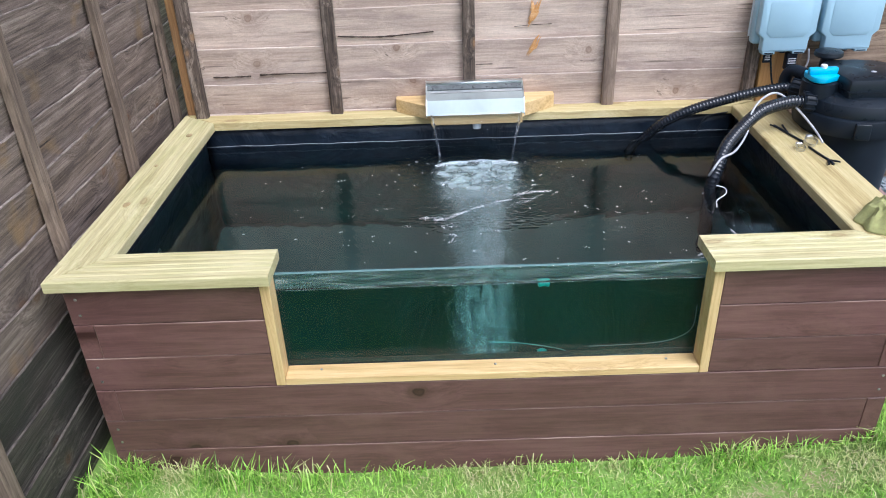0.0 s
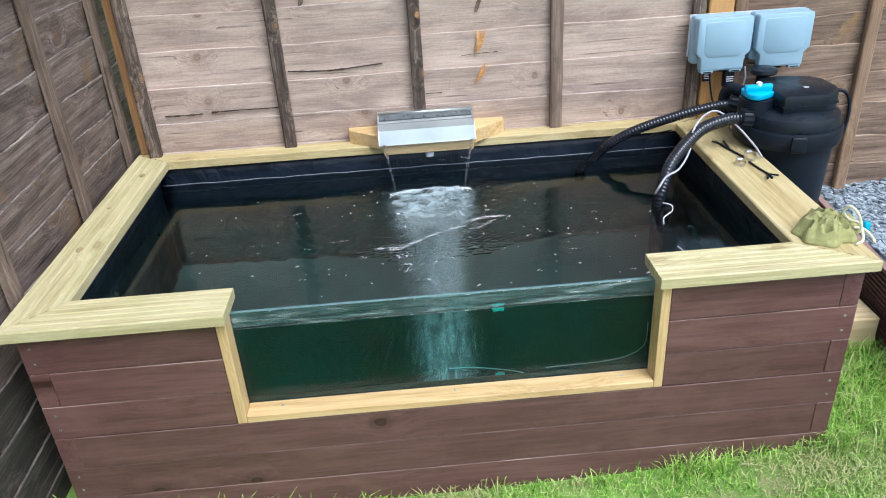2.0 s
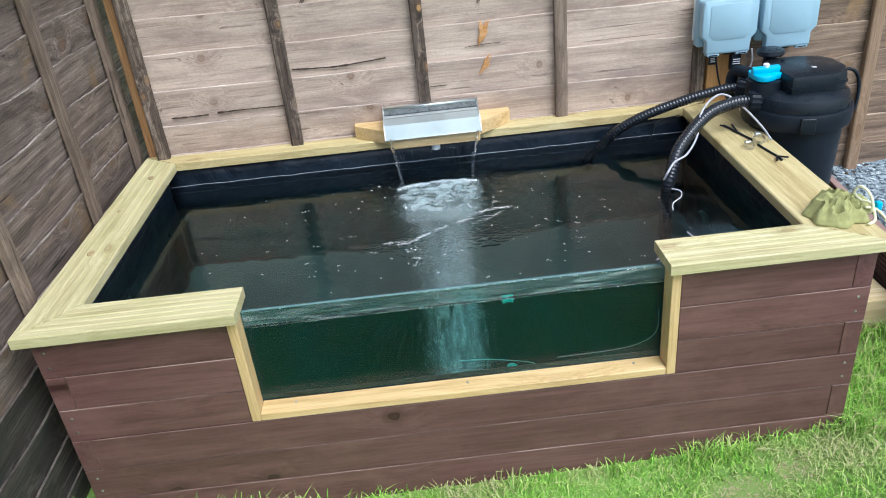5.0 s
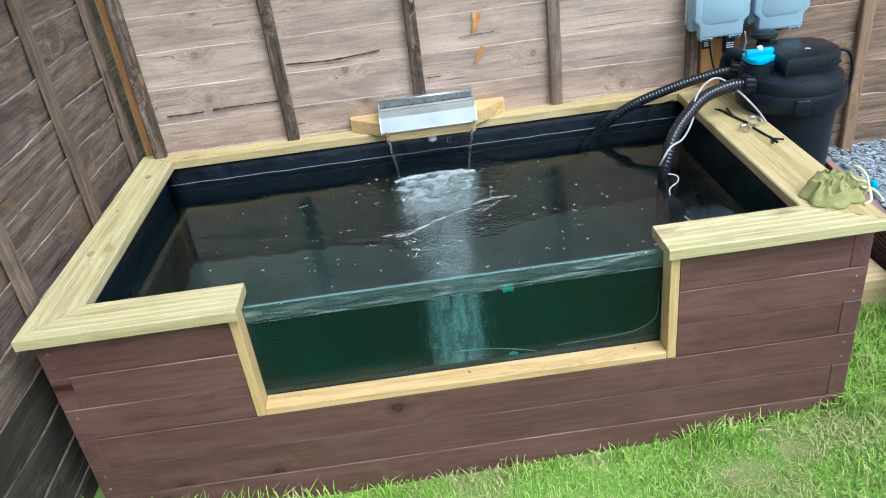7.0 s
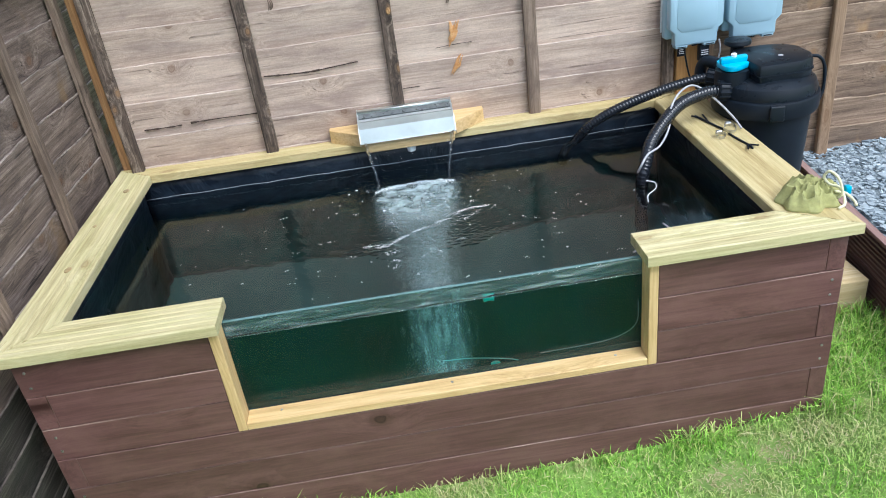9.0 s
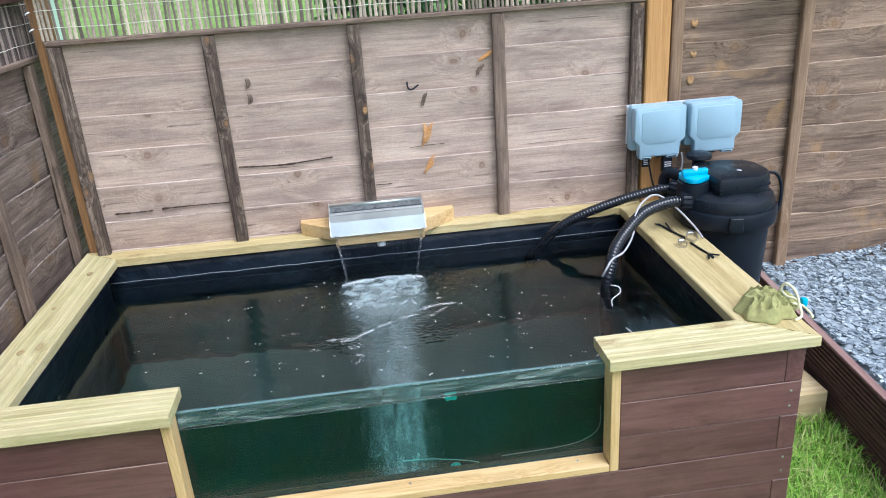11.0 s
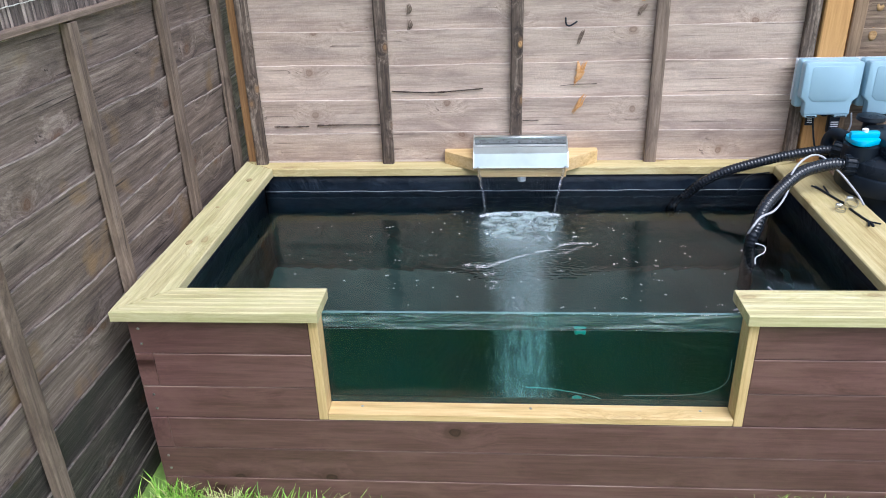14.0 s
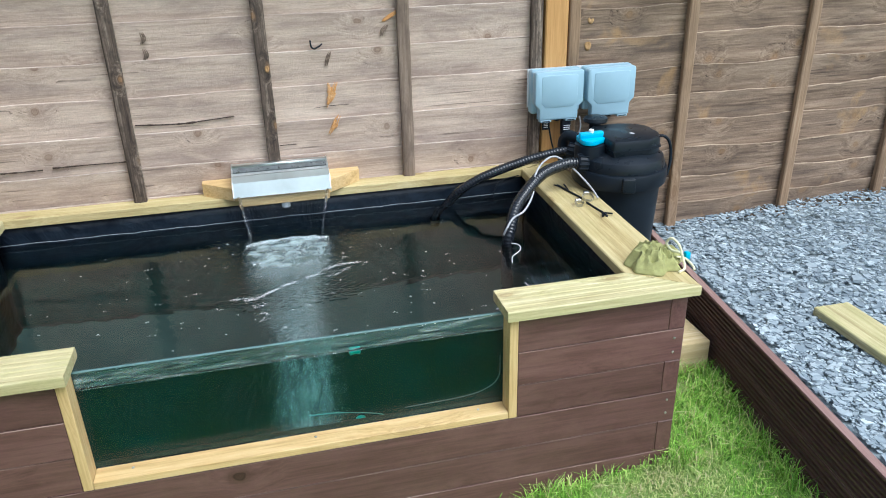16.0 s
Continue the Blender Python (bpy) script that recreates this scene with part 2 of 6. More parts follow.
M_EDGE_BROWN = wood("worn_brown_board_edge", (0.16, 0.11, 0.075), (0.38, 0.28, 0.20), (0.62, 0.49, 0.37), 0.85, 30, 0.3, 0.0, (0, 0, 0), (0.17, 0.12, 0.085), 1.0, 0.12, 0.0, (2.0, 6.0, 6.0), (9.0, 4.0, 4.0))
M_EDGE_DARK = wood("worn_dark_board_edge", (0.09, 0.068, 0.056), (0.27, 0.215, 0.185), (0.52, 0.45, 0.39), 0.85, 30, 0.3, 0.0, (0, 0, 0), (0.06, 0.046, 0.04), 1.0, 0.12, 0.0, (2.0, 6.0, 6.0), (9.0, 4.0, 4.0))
M_BATTEN = wood("bark_edged_batten", (0.03, 0.02, 0.015), (0.125, 0.090, 0.068), (0.40, 0.32, 0.25), 0.9, 20, 1.0, 0.8, (0.30, 0.17, 0.08), (0.035, 0.027, 0.022), 0.9, 0.12, 0.3, (6.0, 0.0, 12.0), (14.0, 30.0, 30.0), None, 0.6)
M_BATTEN_L = wood("brown_batten", (0.085, 0.058, 0.042), (0.20, 0.145, 0.108), (0.34, 0.255, 0.195), 0.85, 24, 0.6, 0.6, (0.09, 0.05, 0.03), (0.10, 0.07, 0.053), 0.8, 0.1, 0.3, (2.0, 6.0, 6.0), (5.0, 12.0, 12.0), None, 0.7)
M_BATTEN_WARM = wood("orange_brown_batten", (0.13, 0.08, 0.045), (0.27, 0.175, 0.105), (0.39, 0.27, 0.175), 0.85, 24, 0.5, 0.6, (0.14, 0.07, 0.03), (0.16, 0.11, 0.075), 0.6)
M_POST = wood("orange_treated_post", (0.34, 0.17, 0.055), (0.47, 0.25, 0.085), (0.56, 0.32, 0.12), 0.7, 30, 0.3, 0.5, (0.20, 0.09, 0.03), None, 0.5, 0.05)
M_POST_OLD = wood("weathered_orange_post", (0.13, 0.07, 0.035), (0.30, 0.16, 0.065), (0.42, 0.25, 0.11), 0.8, 30, 0.4, 0.5, (0.12, 0.06, 0.03), (0.10, 0.07, 0.05), 0.7, 0.05)
M_RAIL = wood("red_brown_stained_rail", (0.16, 0.062, 0.047), (0.32, 0.138, 0.108), (0.44, 0.215, 0.175), 0.6, 26, 0.4, 0.9, (0.07, 0.022, 0.016), (0.16, 0.066, 0.053), 0.7, 0.06, 0.2, (3.0, 5.0, 5.0))
M_RAIL_DARK = wood("dark_brown_stained_rail", (0.05, 0.022, 0.02), (0.098, 0.044, 0.038), (0.15, 0.073, 0.062), 0.6, 26, 0.4, 0.9, (0.02, 0.008, 0.007), (0.055, 0.024, 0.02), 0.7, 0.06, 0.2, (3.0, 5.0, 5.0))
# Top edges of the low boards, darkened for the same shade.
M_EDGE_SHADE = wood("shaded_low_board_edge", (0.035, 0.028, 0.024), (0.10, 0.082, 0.070), (0.30, 0.255, 0.22), 0.85, 30, 0.3, 0.0, (0, 0, 0), (0.03, 0.025, 0.022), 1.0, 0.12, 0.0, (2.0, 6.0, 6.0), (9.0, 4.0, 4.0))
M_STAIN = wood("brown_stained_timber", (0.079, 0.036, 0.0325), (0.127, 0.061, 0.0555), (0.172, 0.089, 0.082), 0.41, 18, 0.35, 0.95, (0.028, 0.010, 0.008), (0.19, 0.102, 0.087), 0.7, 0.13, 0.1, (3.2, 0.0, 4.4), (3.0, 7.0, 7.0))
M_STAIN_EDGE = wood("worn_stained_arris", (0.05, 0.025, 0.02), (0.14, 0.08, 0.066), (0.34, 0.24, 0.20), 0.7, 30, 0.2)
M_CAP = wood("new_green_treated_decking", (0.35, 0.29, 0.135), (0.56, 0.495, 0.27), (0.66, 0.60, 0.36), 0.6, 30, 0.5, 0.6, (0.24, 0.15, 0.06), (0.41, 0.39, 0.17), 0.8, 0.05, 0.15, (3.0, 7.0, 0.0), (2.0, 8.0, 8.0))
M_CAP_WARM = wood("new_pine_decking", (0.37, 0.27, 0.11), (0.54, 0.44, 0.215), (0.64, 0.55, 0.31), 0.6, 30, 0.5, 0.7, (0.22, 0.13, 0.05), (0.40, 0.33, 0.13), 0.8, 0.05, 0.15, (3.0, 7.0, 0.0), (2.0, 8.0, 8.0))
M_TRIM = wood("new_planed_pine", (0.44, 0.28, 0.11), (0.62, 0.43, 0.20), (0.72, 0.55, 0.30), 0.5, 28, 0.2, 0.4, (0.30, 0.16, 0.06), None, 0.5, 0.06)
M_SLEEPER = wood("pale_sawn_sleeper", (0.50, 0.37, 0.18), (0.66, 0.52, 0.29), (0.76, 0.64, 0.41), 0.75, 20, 0.4, 0.3)
M_DECK = wood("brown_stained_decking", (0.045, 0.022, 0.018), (0.085, 0.042, 0.035), (0.13, 0.07, 0.06), 0.55, 26, 0.3)
M_DECK_TOP = wood("worn_decking_edge", (0.20, 0.115, 0.10), (0.28, 0.17, 0.15), (0.35, 0.24, 0.22), 0.7, 26, 0.3)
M_SPLIT = wood("fresh_split_wood", (0.45, 0.20, 0.06), (0.60, 0.31, 0.11), (0.66, 0.42, 0.22), 0.8, 40, 0.8)
M_CRACK = plain("deep_crack_shadow_wood", (0.06, 0.04, 0.03), 0.9)
M_BLACK = plain("black_plastic", (0.008, 0.0125, 0.0195), 0.40, 0.25, 9, 0.15, Specular_IOR_Level=0.2)
M_BLACK_GLOSS = plain("smooth_black_plastic", (0.009, 0.0135, 0.020), 0.30, 0.2, 9, 0.05, Specular_IOR_Level=0.28)
M_HOSE = plain("ribbed_black_hose", (0.012, 0.015, 0.021), 0.13, 0.2, 20, 0.02)
M_BLUE = plain("bright_blue_plastic", (0.01, 0.42, 0.68), 0.35, 0.06)
M_GREYBLUE = plain("pale_blue_grey_plastic", (0.30, 0.455, 0.55), 0.38, 0.04, 9, 0.06)
M_WHITE = plain("white_plastic", (0.75, 0.76, 0.77), 0.4, 0.05)
M_GREYCORD = plain("grey_cable", (0.42, 0.42, 0.45), 0.45, 0.1)
M_STEEL = plain("brushed_stainless_steel", (0.70, 0.74, 0.74), 0.35, 0.08, 14, 0.05, Metallic=1.0)
M_ZINC = plain("zinc_plated_steel", (0.55, 0.56, 0.57), 0.3, 0.2, 40, 0.1, Metallic=1.0)
M_TIN = plain("white_enamel_bucket", (0.68, 0.76, 0.84), 0.35, 0.06)
M_CLOTH = plain("olive_fabric", (0.315, 0.315, 0.125), 0.95, 0.22, 60, 0.5)
M_CORD = plain("cream_cord", (0.72, 0.70, 0.48), 0.9, 0.12, 90, 0.5)
M_WIRE = plain("galvanised_wire", (0.74, 0.72, 0.66), 0.5, 0.15, 30, 0)
M_FOAM = plain("white_foam", (0.72, 0.76, 0.77), 0.5, 0.1, 60, 0.2)
M_BUBBLE = plain("fine_air_bubbles", (0.66, 0.72, 0.71), 0.5, 0.1, 60, 0)
M_TEAL = plain("teal_plastic", (0.02, 0.55, 0.50), 0.4, 0.1)
M_SILICONE = plain("dark_grey_sealant", (0.055, 0.07, 0.06), 0.45, 0.3, 30, 0.2)
M_PEBBLEWALL = plain("buff_rendered_wall", (0.47, 0.41, 0.325), 0.9, 0.15, 3, 0.3)
M_BRICK = plain("far_brown_brick", (0.25, 0.16, 0.115), 0.9, 0.3, 8, 0.3)
M_ROOF = plain("brown_roof_tile", (0.14, 0.09, 0.07), 0.9, 0.25, 4, 0.3)
M_UPVC = plain("white_window_frame", (0.80, 0.81, 0.82), 0.35, 0.03)
M_CURTAIN = plain("grey_curtain", (0.42, 0.44, 0.46), 0.9, 0.25, 14, 0.1)
M_DOORBLUE = plain("slate_blue_door", (0.10, 0.12, 0.17), 0.5, 0.1)
M_POLE = plain("pale_green_painted_pole", (0.36, 0.52, 0.41), 0.5, 0.08, 6, 0.05)
M_BARK = plain("dark_bark", (0.05, 0.045, 0.038), 0.95, 0.4, 12, 1.0)


def leaf_mat(name, a, b, c):
    n = Nodes(name)
    geo = n.add("ShaderNodeNewGeometry")
    col = n.ramp(geo.outputs["Random Per Island"], [(0.0, a), (0.5, b), (1.0, c)])
    blot = n.noise(n.coords((1, 1, 1)), 2.0, 3)
    col = n.mix(n.ramp(blot, [(0.35, (0, 0, 0)), (0.7, (0.5,) * 3)]), col, tuple(x * 0.55 for x in a))
    return n.done(col, 0.45, Subsurface_Weight=0.0)


M_LEAF = leaf_mat("laurel_leaf", (0.04, 0.125, 0.035), (0.105, 0.29, 0.07), (0.27, 0.49, 0.17))
M_LEAF_FAR = leaf_mat("tree_leaf", (0.065, 0.12, 0.036), (0.13, 0.22, 0.06), (0.25, 0.35, 0.11))
M_LEAF_DARK = leaf_mat("conifer_leaf", (0.04, 0.08, 0.04), (0.075, 0.14, 0.065), (0.14, 0.22, 0.10))
M_LEAF_HEDGE = leaf_mat("hedge_leaf", (0.03, 0.10, 0.02), (0.055, 0.16, 0.03), (0.10, 0.24, 0.05))
M_LEAF_LIME = leaf_mat("lime_hedge_leaf", (0.17, 0.30, 0.02), (0.27, 0.42, 0.03), (0.38, 0.52, 0.06))
M_LEAF_RED = leaf_mat("dark_red_leaf", (0.05, 0.004, 0.010), (0.12, 0.008, 0.02), (0.22, 0.03, 0.05))
M_LEAF_YOUNG = leaf_mat("pale_green_leaf", (0.12, 0.22, 0.05), (0.22, 0.34, 0.09), (0.34, 0.44, 0.16))


def grass_mat():
    n = Nodes("grass_blade")
    geo = n.add("ShaderNodeNewGeometry")
    green = n.ramp(geo.outputs["Random Per Island"], [(0.0, (0.065, 0.20, 0.012)), (0.40, (0.22, 0.47, 0.045)), (0.78, (0.41, 0.68, 0.12)), (0.90, (0.50, 0.54, 0.19)), (1.0, (0.64, 0.58, 0.34))])
    straw = n.ramp(geo.outputs["Random Per Island"], [(0.0, (0.24, 0.36, 0.07)), (0.35, (0.44, 0.42, 0.18)), (1.0, (0.64, 0.56, 0.36))])
    patch = n.noise(n.coords((1, 1, 1), False), 3.6, 3, 0.55, 0.4)
    col = n.mix(n.ramp(patch, [(0.53, (0, 0, 0)), (0.66, (0.8,) * 3)]), green, straw)
    return n.done(col, 0.5)


M_GRASS = grass_mat()
M_STRAW = leaf_mat("dry_straw_blade", (0.38, 0.32, 0.15), (0.56, 0.48, 0.27), (0.70, 0.61, 0.40))
# worn patches of the lawn: (x, y, radius)
WORN = ((1.506, -0.249, 0.075), (1.65, -0.22, 0.055), (2.02, 0.17, 0.07), (1.93, -0.10, 0.05))


def worn(x, y):
    wob = 0.35 * noise.noise(Vector((x * 14, y * 14, 2)))
    return max(smooth01(1.25, 0.55, math.hypot(x - a, (y - b) * 1.4) / r + wob) for a, b, r in WORN)



def soil_mat():
    n = Nodes("lawn_soil")
    v = n.coords((1, 1, 1), False)
    a = n.noise(v, 14, 6, 0.65)
    b = n.noise(v, 1.3, 4, 0.55)
    near = n.ramp(a, [(0.3, (0.05, 0.07, 0.02)), (0.55, (0.14, 0.19, 0.05)), (0.75, (0.30, 0.27, 0.13))])
    col = n.mix(n.ramp(b, [(0.3, (0.15,) * 3), (0.7, (0.75,) * 3)]), near, (0.24, 0.44, 0.085))
    n.bump(a, 0.8, 0.01)
    return n.done(col, 0.9)


M_SOIL = soil_mat()


def slate_mat(name, dark, mid, light):
    n = Nodes(name)
    geo = n.add("ShaderNodeNewGeometry")
    col = n.ramp(geo.outputs["Random Per Island"], [(0.0, dark), (0.5, mid), (0.85, light), (1.0, tuple(min(1, 1.3 * c) for c in light))])
    a = n.noise(n.coords((1, 1, 1), False), 60, 4, 0.6)
    col = n.mix(0.5, col, n.ramp(a, [(0.3, (0.6,) * 3), (0.7, (1.0,) * 3)]), 'MULTIPLY')
    n.bump(a, 0.4, 0.002)
    return n.done(col, 0.72)


M_SLATE = slate_mat("blue_slate_chip", (0.20, 0.25, 0.29), (0.32, 0.385, 0.43), (0.43, 0.50, 0.54))


def stick_mat(name, a, b, c):
    n = Nodes(name)
    oi = n.add("ShaderNodeObjectInfo")
    col = n.ramp(oi.outputs["Random"], [(0.0, a), (0.5, b), (0.85, c), (1.0, tuple(min(1, 1.4 * x) for x in c))])
    g = n.noise(n.coords((40, 40, 6)), 3, 4, 0.6)
    col = n.mix(0.7, col, n.ramp(g, [(0.3, (0.5,) * 3), (0.7, (1.0,) * 3)]), 'MULTIPLY')
    n.bump(g, 0.5, 0.001)
    return n.done(col, 0.8)


M_STICK = stick_mat("willow_stick", (0.13, 0.107, 0.085), (0.34, 0.285, 0.222), (0.56, 0.48, 0.375))
M_STICK_DARK = stick_mat("dark_willow_stick", (0.06, 0.046, 0.039), (0.165, 0.13, 0.113), (0.30, 0.245, 0.21))


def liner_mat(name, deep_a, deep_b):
    """Black rubber; below the water its colour stands for light scattered there."""
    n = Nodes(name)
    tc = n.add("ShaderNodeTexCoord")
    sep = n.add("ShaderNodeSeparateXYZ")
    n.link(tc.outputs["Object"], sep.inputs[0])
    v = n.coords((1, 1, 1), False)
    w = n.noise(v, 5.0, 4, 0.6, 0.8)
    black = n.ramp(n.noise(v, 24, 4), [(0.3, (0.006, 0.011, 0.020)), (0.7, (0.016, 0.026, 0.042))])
    scatter = n.ramp(w, [(0.3, deep_a), (0.7, deep_b)])
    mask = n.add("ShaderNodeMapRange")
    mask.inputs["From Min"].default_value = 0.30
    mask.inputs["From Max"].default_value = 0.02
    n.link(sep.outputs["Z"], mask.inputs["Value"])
    col = n.mix(mask.outputs[0], black, scatter)
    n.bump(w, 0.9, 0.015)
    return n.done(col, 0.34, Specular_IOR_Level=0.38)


# Green light scattered in the water, put into the liner's colour.
M_LINER = liner_mat("pond_liner", (0.003, 0.040, 0.039), (0.007, 0.068, 0.062))
# The floor's grey-green carries the water's murk as colour.
M_LINER_MURK = liner_mat("murk_tinted_liner", (0.034, 0.066, 0.063), (0.052, 0.092, 0.087))
# Side walls stay near black below the water, without that green.
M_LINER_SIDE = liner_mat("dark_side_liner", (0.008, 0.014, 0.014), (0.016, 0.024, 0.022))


def water_mat(name, tint, rough=0.0, level=0.5):
    n = Nodes(name)
    return n.done(tint, rough, Transmission_Weight=1.0, IOR=1.333, Specular_IOR_Level=level)


M_WATER = water_mat("pond_water", (0.80, 0.96, 0.96), 0.06, 0.36)


def pane_mat(name, tint, ior=1.45, rough=0.0):
    """Clear sheet: see-through with a mirror coat that follows the angle."""
    n = Nodes(name)
    tr = n.add("ShaderNodeBsdfTransparent")
    tr.inputs[0].default_value = (*tint, 1)
    gl = n.add("ShaderNodeBsdfGlossy", Roughness=rough)
    fr = n.add("ShaderNodeFresnel", IOR=ior)
    mx = n.add("ShaderNodeMixShader")
    n.link(fr.outputs[0], mx.inputs[0])
    n.link(tr.outputs[0], mx.inputs[1])
    n.link(gl.outputs[0], mx.inputs[2])
    n.link(mx.outputs[0], n.tree.nodes["Material Output"].inputs["Surface"])
    return n.mat


M_GLASS = pane_mat("clear_tank_glass", (0.72, 0.96, 0.94), 1.28)
M_SHEET = pane_mat("falling_water", (0.93, 0.95, 0.97), 1.06, 0.05)
M_WINDOW = plain("far_window_pane", (0.04, 0.05, 0.06), 0.08, 0.2, 2, 0)

# ---------------------------------------------------------------- ground
CAP_T, CAP_B = 0.555, 0.528
WATER_Z = 0.471  # at the window; the pond stands a little out of level


def water_level(y):
    return WATER_Z - 0.018 * (y + 0.04)



def ground_z(x, y):
    z = -0.055 + 0.055 * smooth01(1.1, 1.9, x) + 0.03 * smooth01(0.35, -0.1, x)
    z += 0.012 * noise.noise(Vector((x * 3, y * 3, 0)))
    if -0.07 < x < 1.80 and -0.08 < y < 0.923:
        return -0.5  # dug out under the pond
    return z + 0.85 * smooth01(1.6, 15.0, y)


def build_ground():
    def steps(lo, hi, near_lo, near_hi, d):
        a = list(np.arange(near_lo, near_hi + 1e-6, d))
        k, v = 1.0, near_hi
        while v < hi:
            v += d * k * 2
            k *= 1.6
            a.append(min(v, hi))
        k, v = 1.0, near_lo
        while v > lo:
            v -= d * k * 2
            k *= 1.6
            a.insert(0, max(v, lo))
        return a
    xs, ys = steps(-400, 400, -1.0, 3.4, 0.1), steps(-400, 900, -2.6, 1.6, 0.1)
    xs, ys = sorted(xs + [-0.075, -0.065, 1.795, 1.805]), sorted(ys + [-0.085, -0.075, 0.918, 0.928])
    bm = bmesh.new()
    g = [[bm.verts.new((x, y, ground_z(x, y))) for y in ys] for x in xs]
    for i in range(len(xs) - 1):
        for j in range(len(ys) - 1):
            bm.faces.new((g[i][j], g[i + 1][j], g[i + 1][j + 1], g[i][j + 1]))
    ob = new("ground", mesh_of("ground", bm, M_SOIL, True))
    tagged(ob, "lawn ground with soil and worn straw patches", "ground", kind="structure")


build_ground()


def edging_x(y):
    return 2.152 + 0.115 * y


def build_grass():
    rng = np.random.default_rng(3)
    verts, faces, dry = [], [], []

    def blade(x, y, h, w, lean, ang, straw=0):
        dry.extend([straw, straw])
        z = ground_z(x, y) - 0.004
        dx, dy = math.cos(ang), math.sin(ang)
        px, py = -dy * w / 2, dx * w / 2
        b = len(verts)
        lx, ly = dx * lean * h, dy * lean * h
        verts.extend([(x - px, y - py, z), (x + px, y + py, z),
                      (x + lx * 0.35 - px * 0.8, y + ly * 0.35 - py * 0.8, z + h * 0.6), (x + lx * 0.35 + px * 0.8, y + ly * 0.35 + py * 0.8, z + h * 0.6),
                      (x + lx, y + ly, z + h * (1 - 0.25 * lean))])
        faces.extend([(b, b + 1, b + 3, b + 2), (b + 2, b + 3, b + 4)])

    count = 0
    while count < 72000:
        x, y = rng.uniform(-0.14, 2.35), rng.uniform(-1.0, 0.85)
        if x > edging_x(y) - 0.012:
            continue
        if y > -0.104 and x < 1.832:
            continue
        if x > 1.835 and y > 0.27:
            continue
        count += 1
        bare = worn(x, y)
        if bare > 0.2 and rng.random() < bare:
            if rng.random() < 0.95:
                blade(x, y, rng.uniform(0.004, 0.014), rng.uniform(0.0014, 0.003), rng.uniform(1.2, 2.5), rng.uniform(0, 6.283), 1)
            continue
        thin = noise.noise(Vector((x * 2.3 + 5, y * 2.3, 3)))
        if thin > 0.12 and rng.random() < 0.5:
            h, lean = rng.uniform(0.006, 0.016), rng.uniform(0.8, 2.0)
        else:
            h, lean = rng.uniform(0.010, 0.030), rng.uniform(0.3, 1.4)
        if (y > -0.15 or x > edging_x(y) - 0.06) and rng.random() < 0.6:
            lush = noise.noise(Vector((x * 5.5, y * 3, 6))) + 0.5 * smooth01(1.0, 1.5, x)
            h *= 1.1 + 1.9 * smooth01(0.0, 0.5, lush)
        blade(x, y, h, rng.uniform(0.0014, 0.0032), lean, rng.uniform(0, 6.283))
    for cx, cy, n, h in ((0.30, -0.15, 60, 0.10), (-0.06, -0.13, 90, 0.09), (0.12, -0.13, 40, 0.07), (1.5, -0.14, 70, 0.07), (1.83, -0.1, 60, 0.07), (0.95, -0.13, 60, 0.06), (2.1, 0.15, 110, 0.08), (2.09, -0.1, 60, 0.07), (1.9, 0.1, 40, 0.05), (0.42, -0.14, 60, 0.075), (0.2, -0.15, 70, 0.08), (0.62, -0.13, 50, 0.06), (-0.1, -0.2, 80, 0.10), (1.25, -0.13, 50, 0.055), (0.8, -0.14, 40, 0.05)):
        for _ in range(n):
            a = rng.uniform(0, 6.283)
            blade(min(cx + rng.normal(0, 0.05), edging_x(cy) - 0.015), cy + rng.normal(0, 0.015), h * rng.uniform(0.5, 1.1), rng.uniform(0.002, 0.0042), rng.uniform(0.2, 0.9), a)
    me = bpy.data.meshes.new("grass")
    me.from_pydata(verts, [], faces)
    me.materials.append(M_GRASS)
    me.materials.append(M_STRAW)
    me.polygons.foreach_set("material_index", dry)
    tagged(new("grass", me), "short green lawn grass with dry straw blades", "grass", kind="stuff")


build_grass()

# ---------------------------------------------------------------- slate bed and its edging
SLATE_Z = 0.235


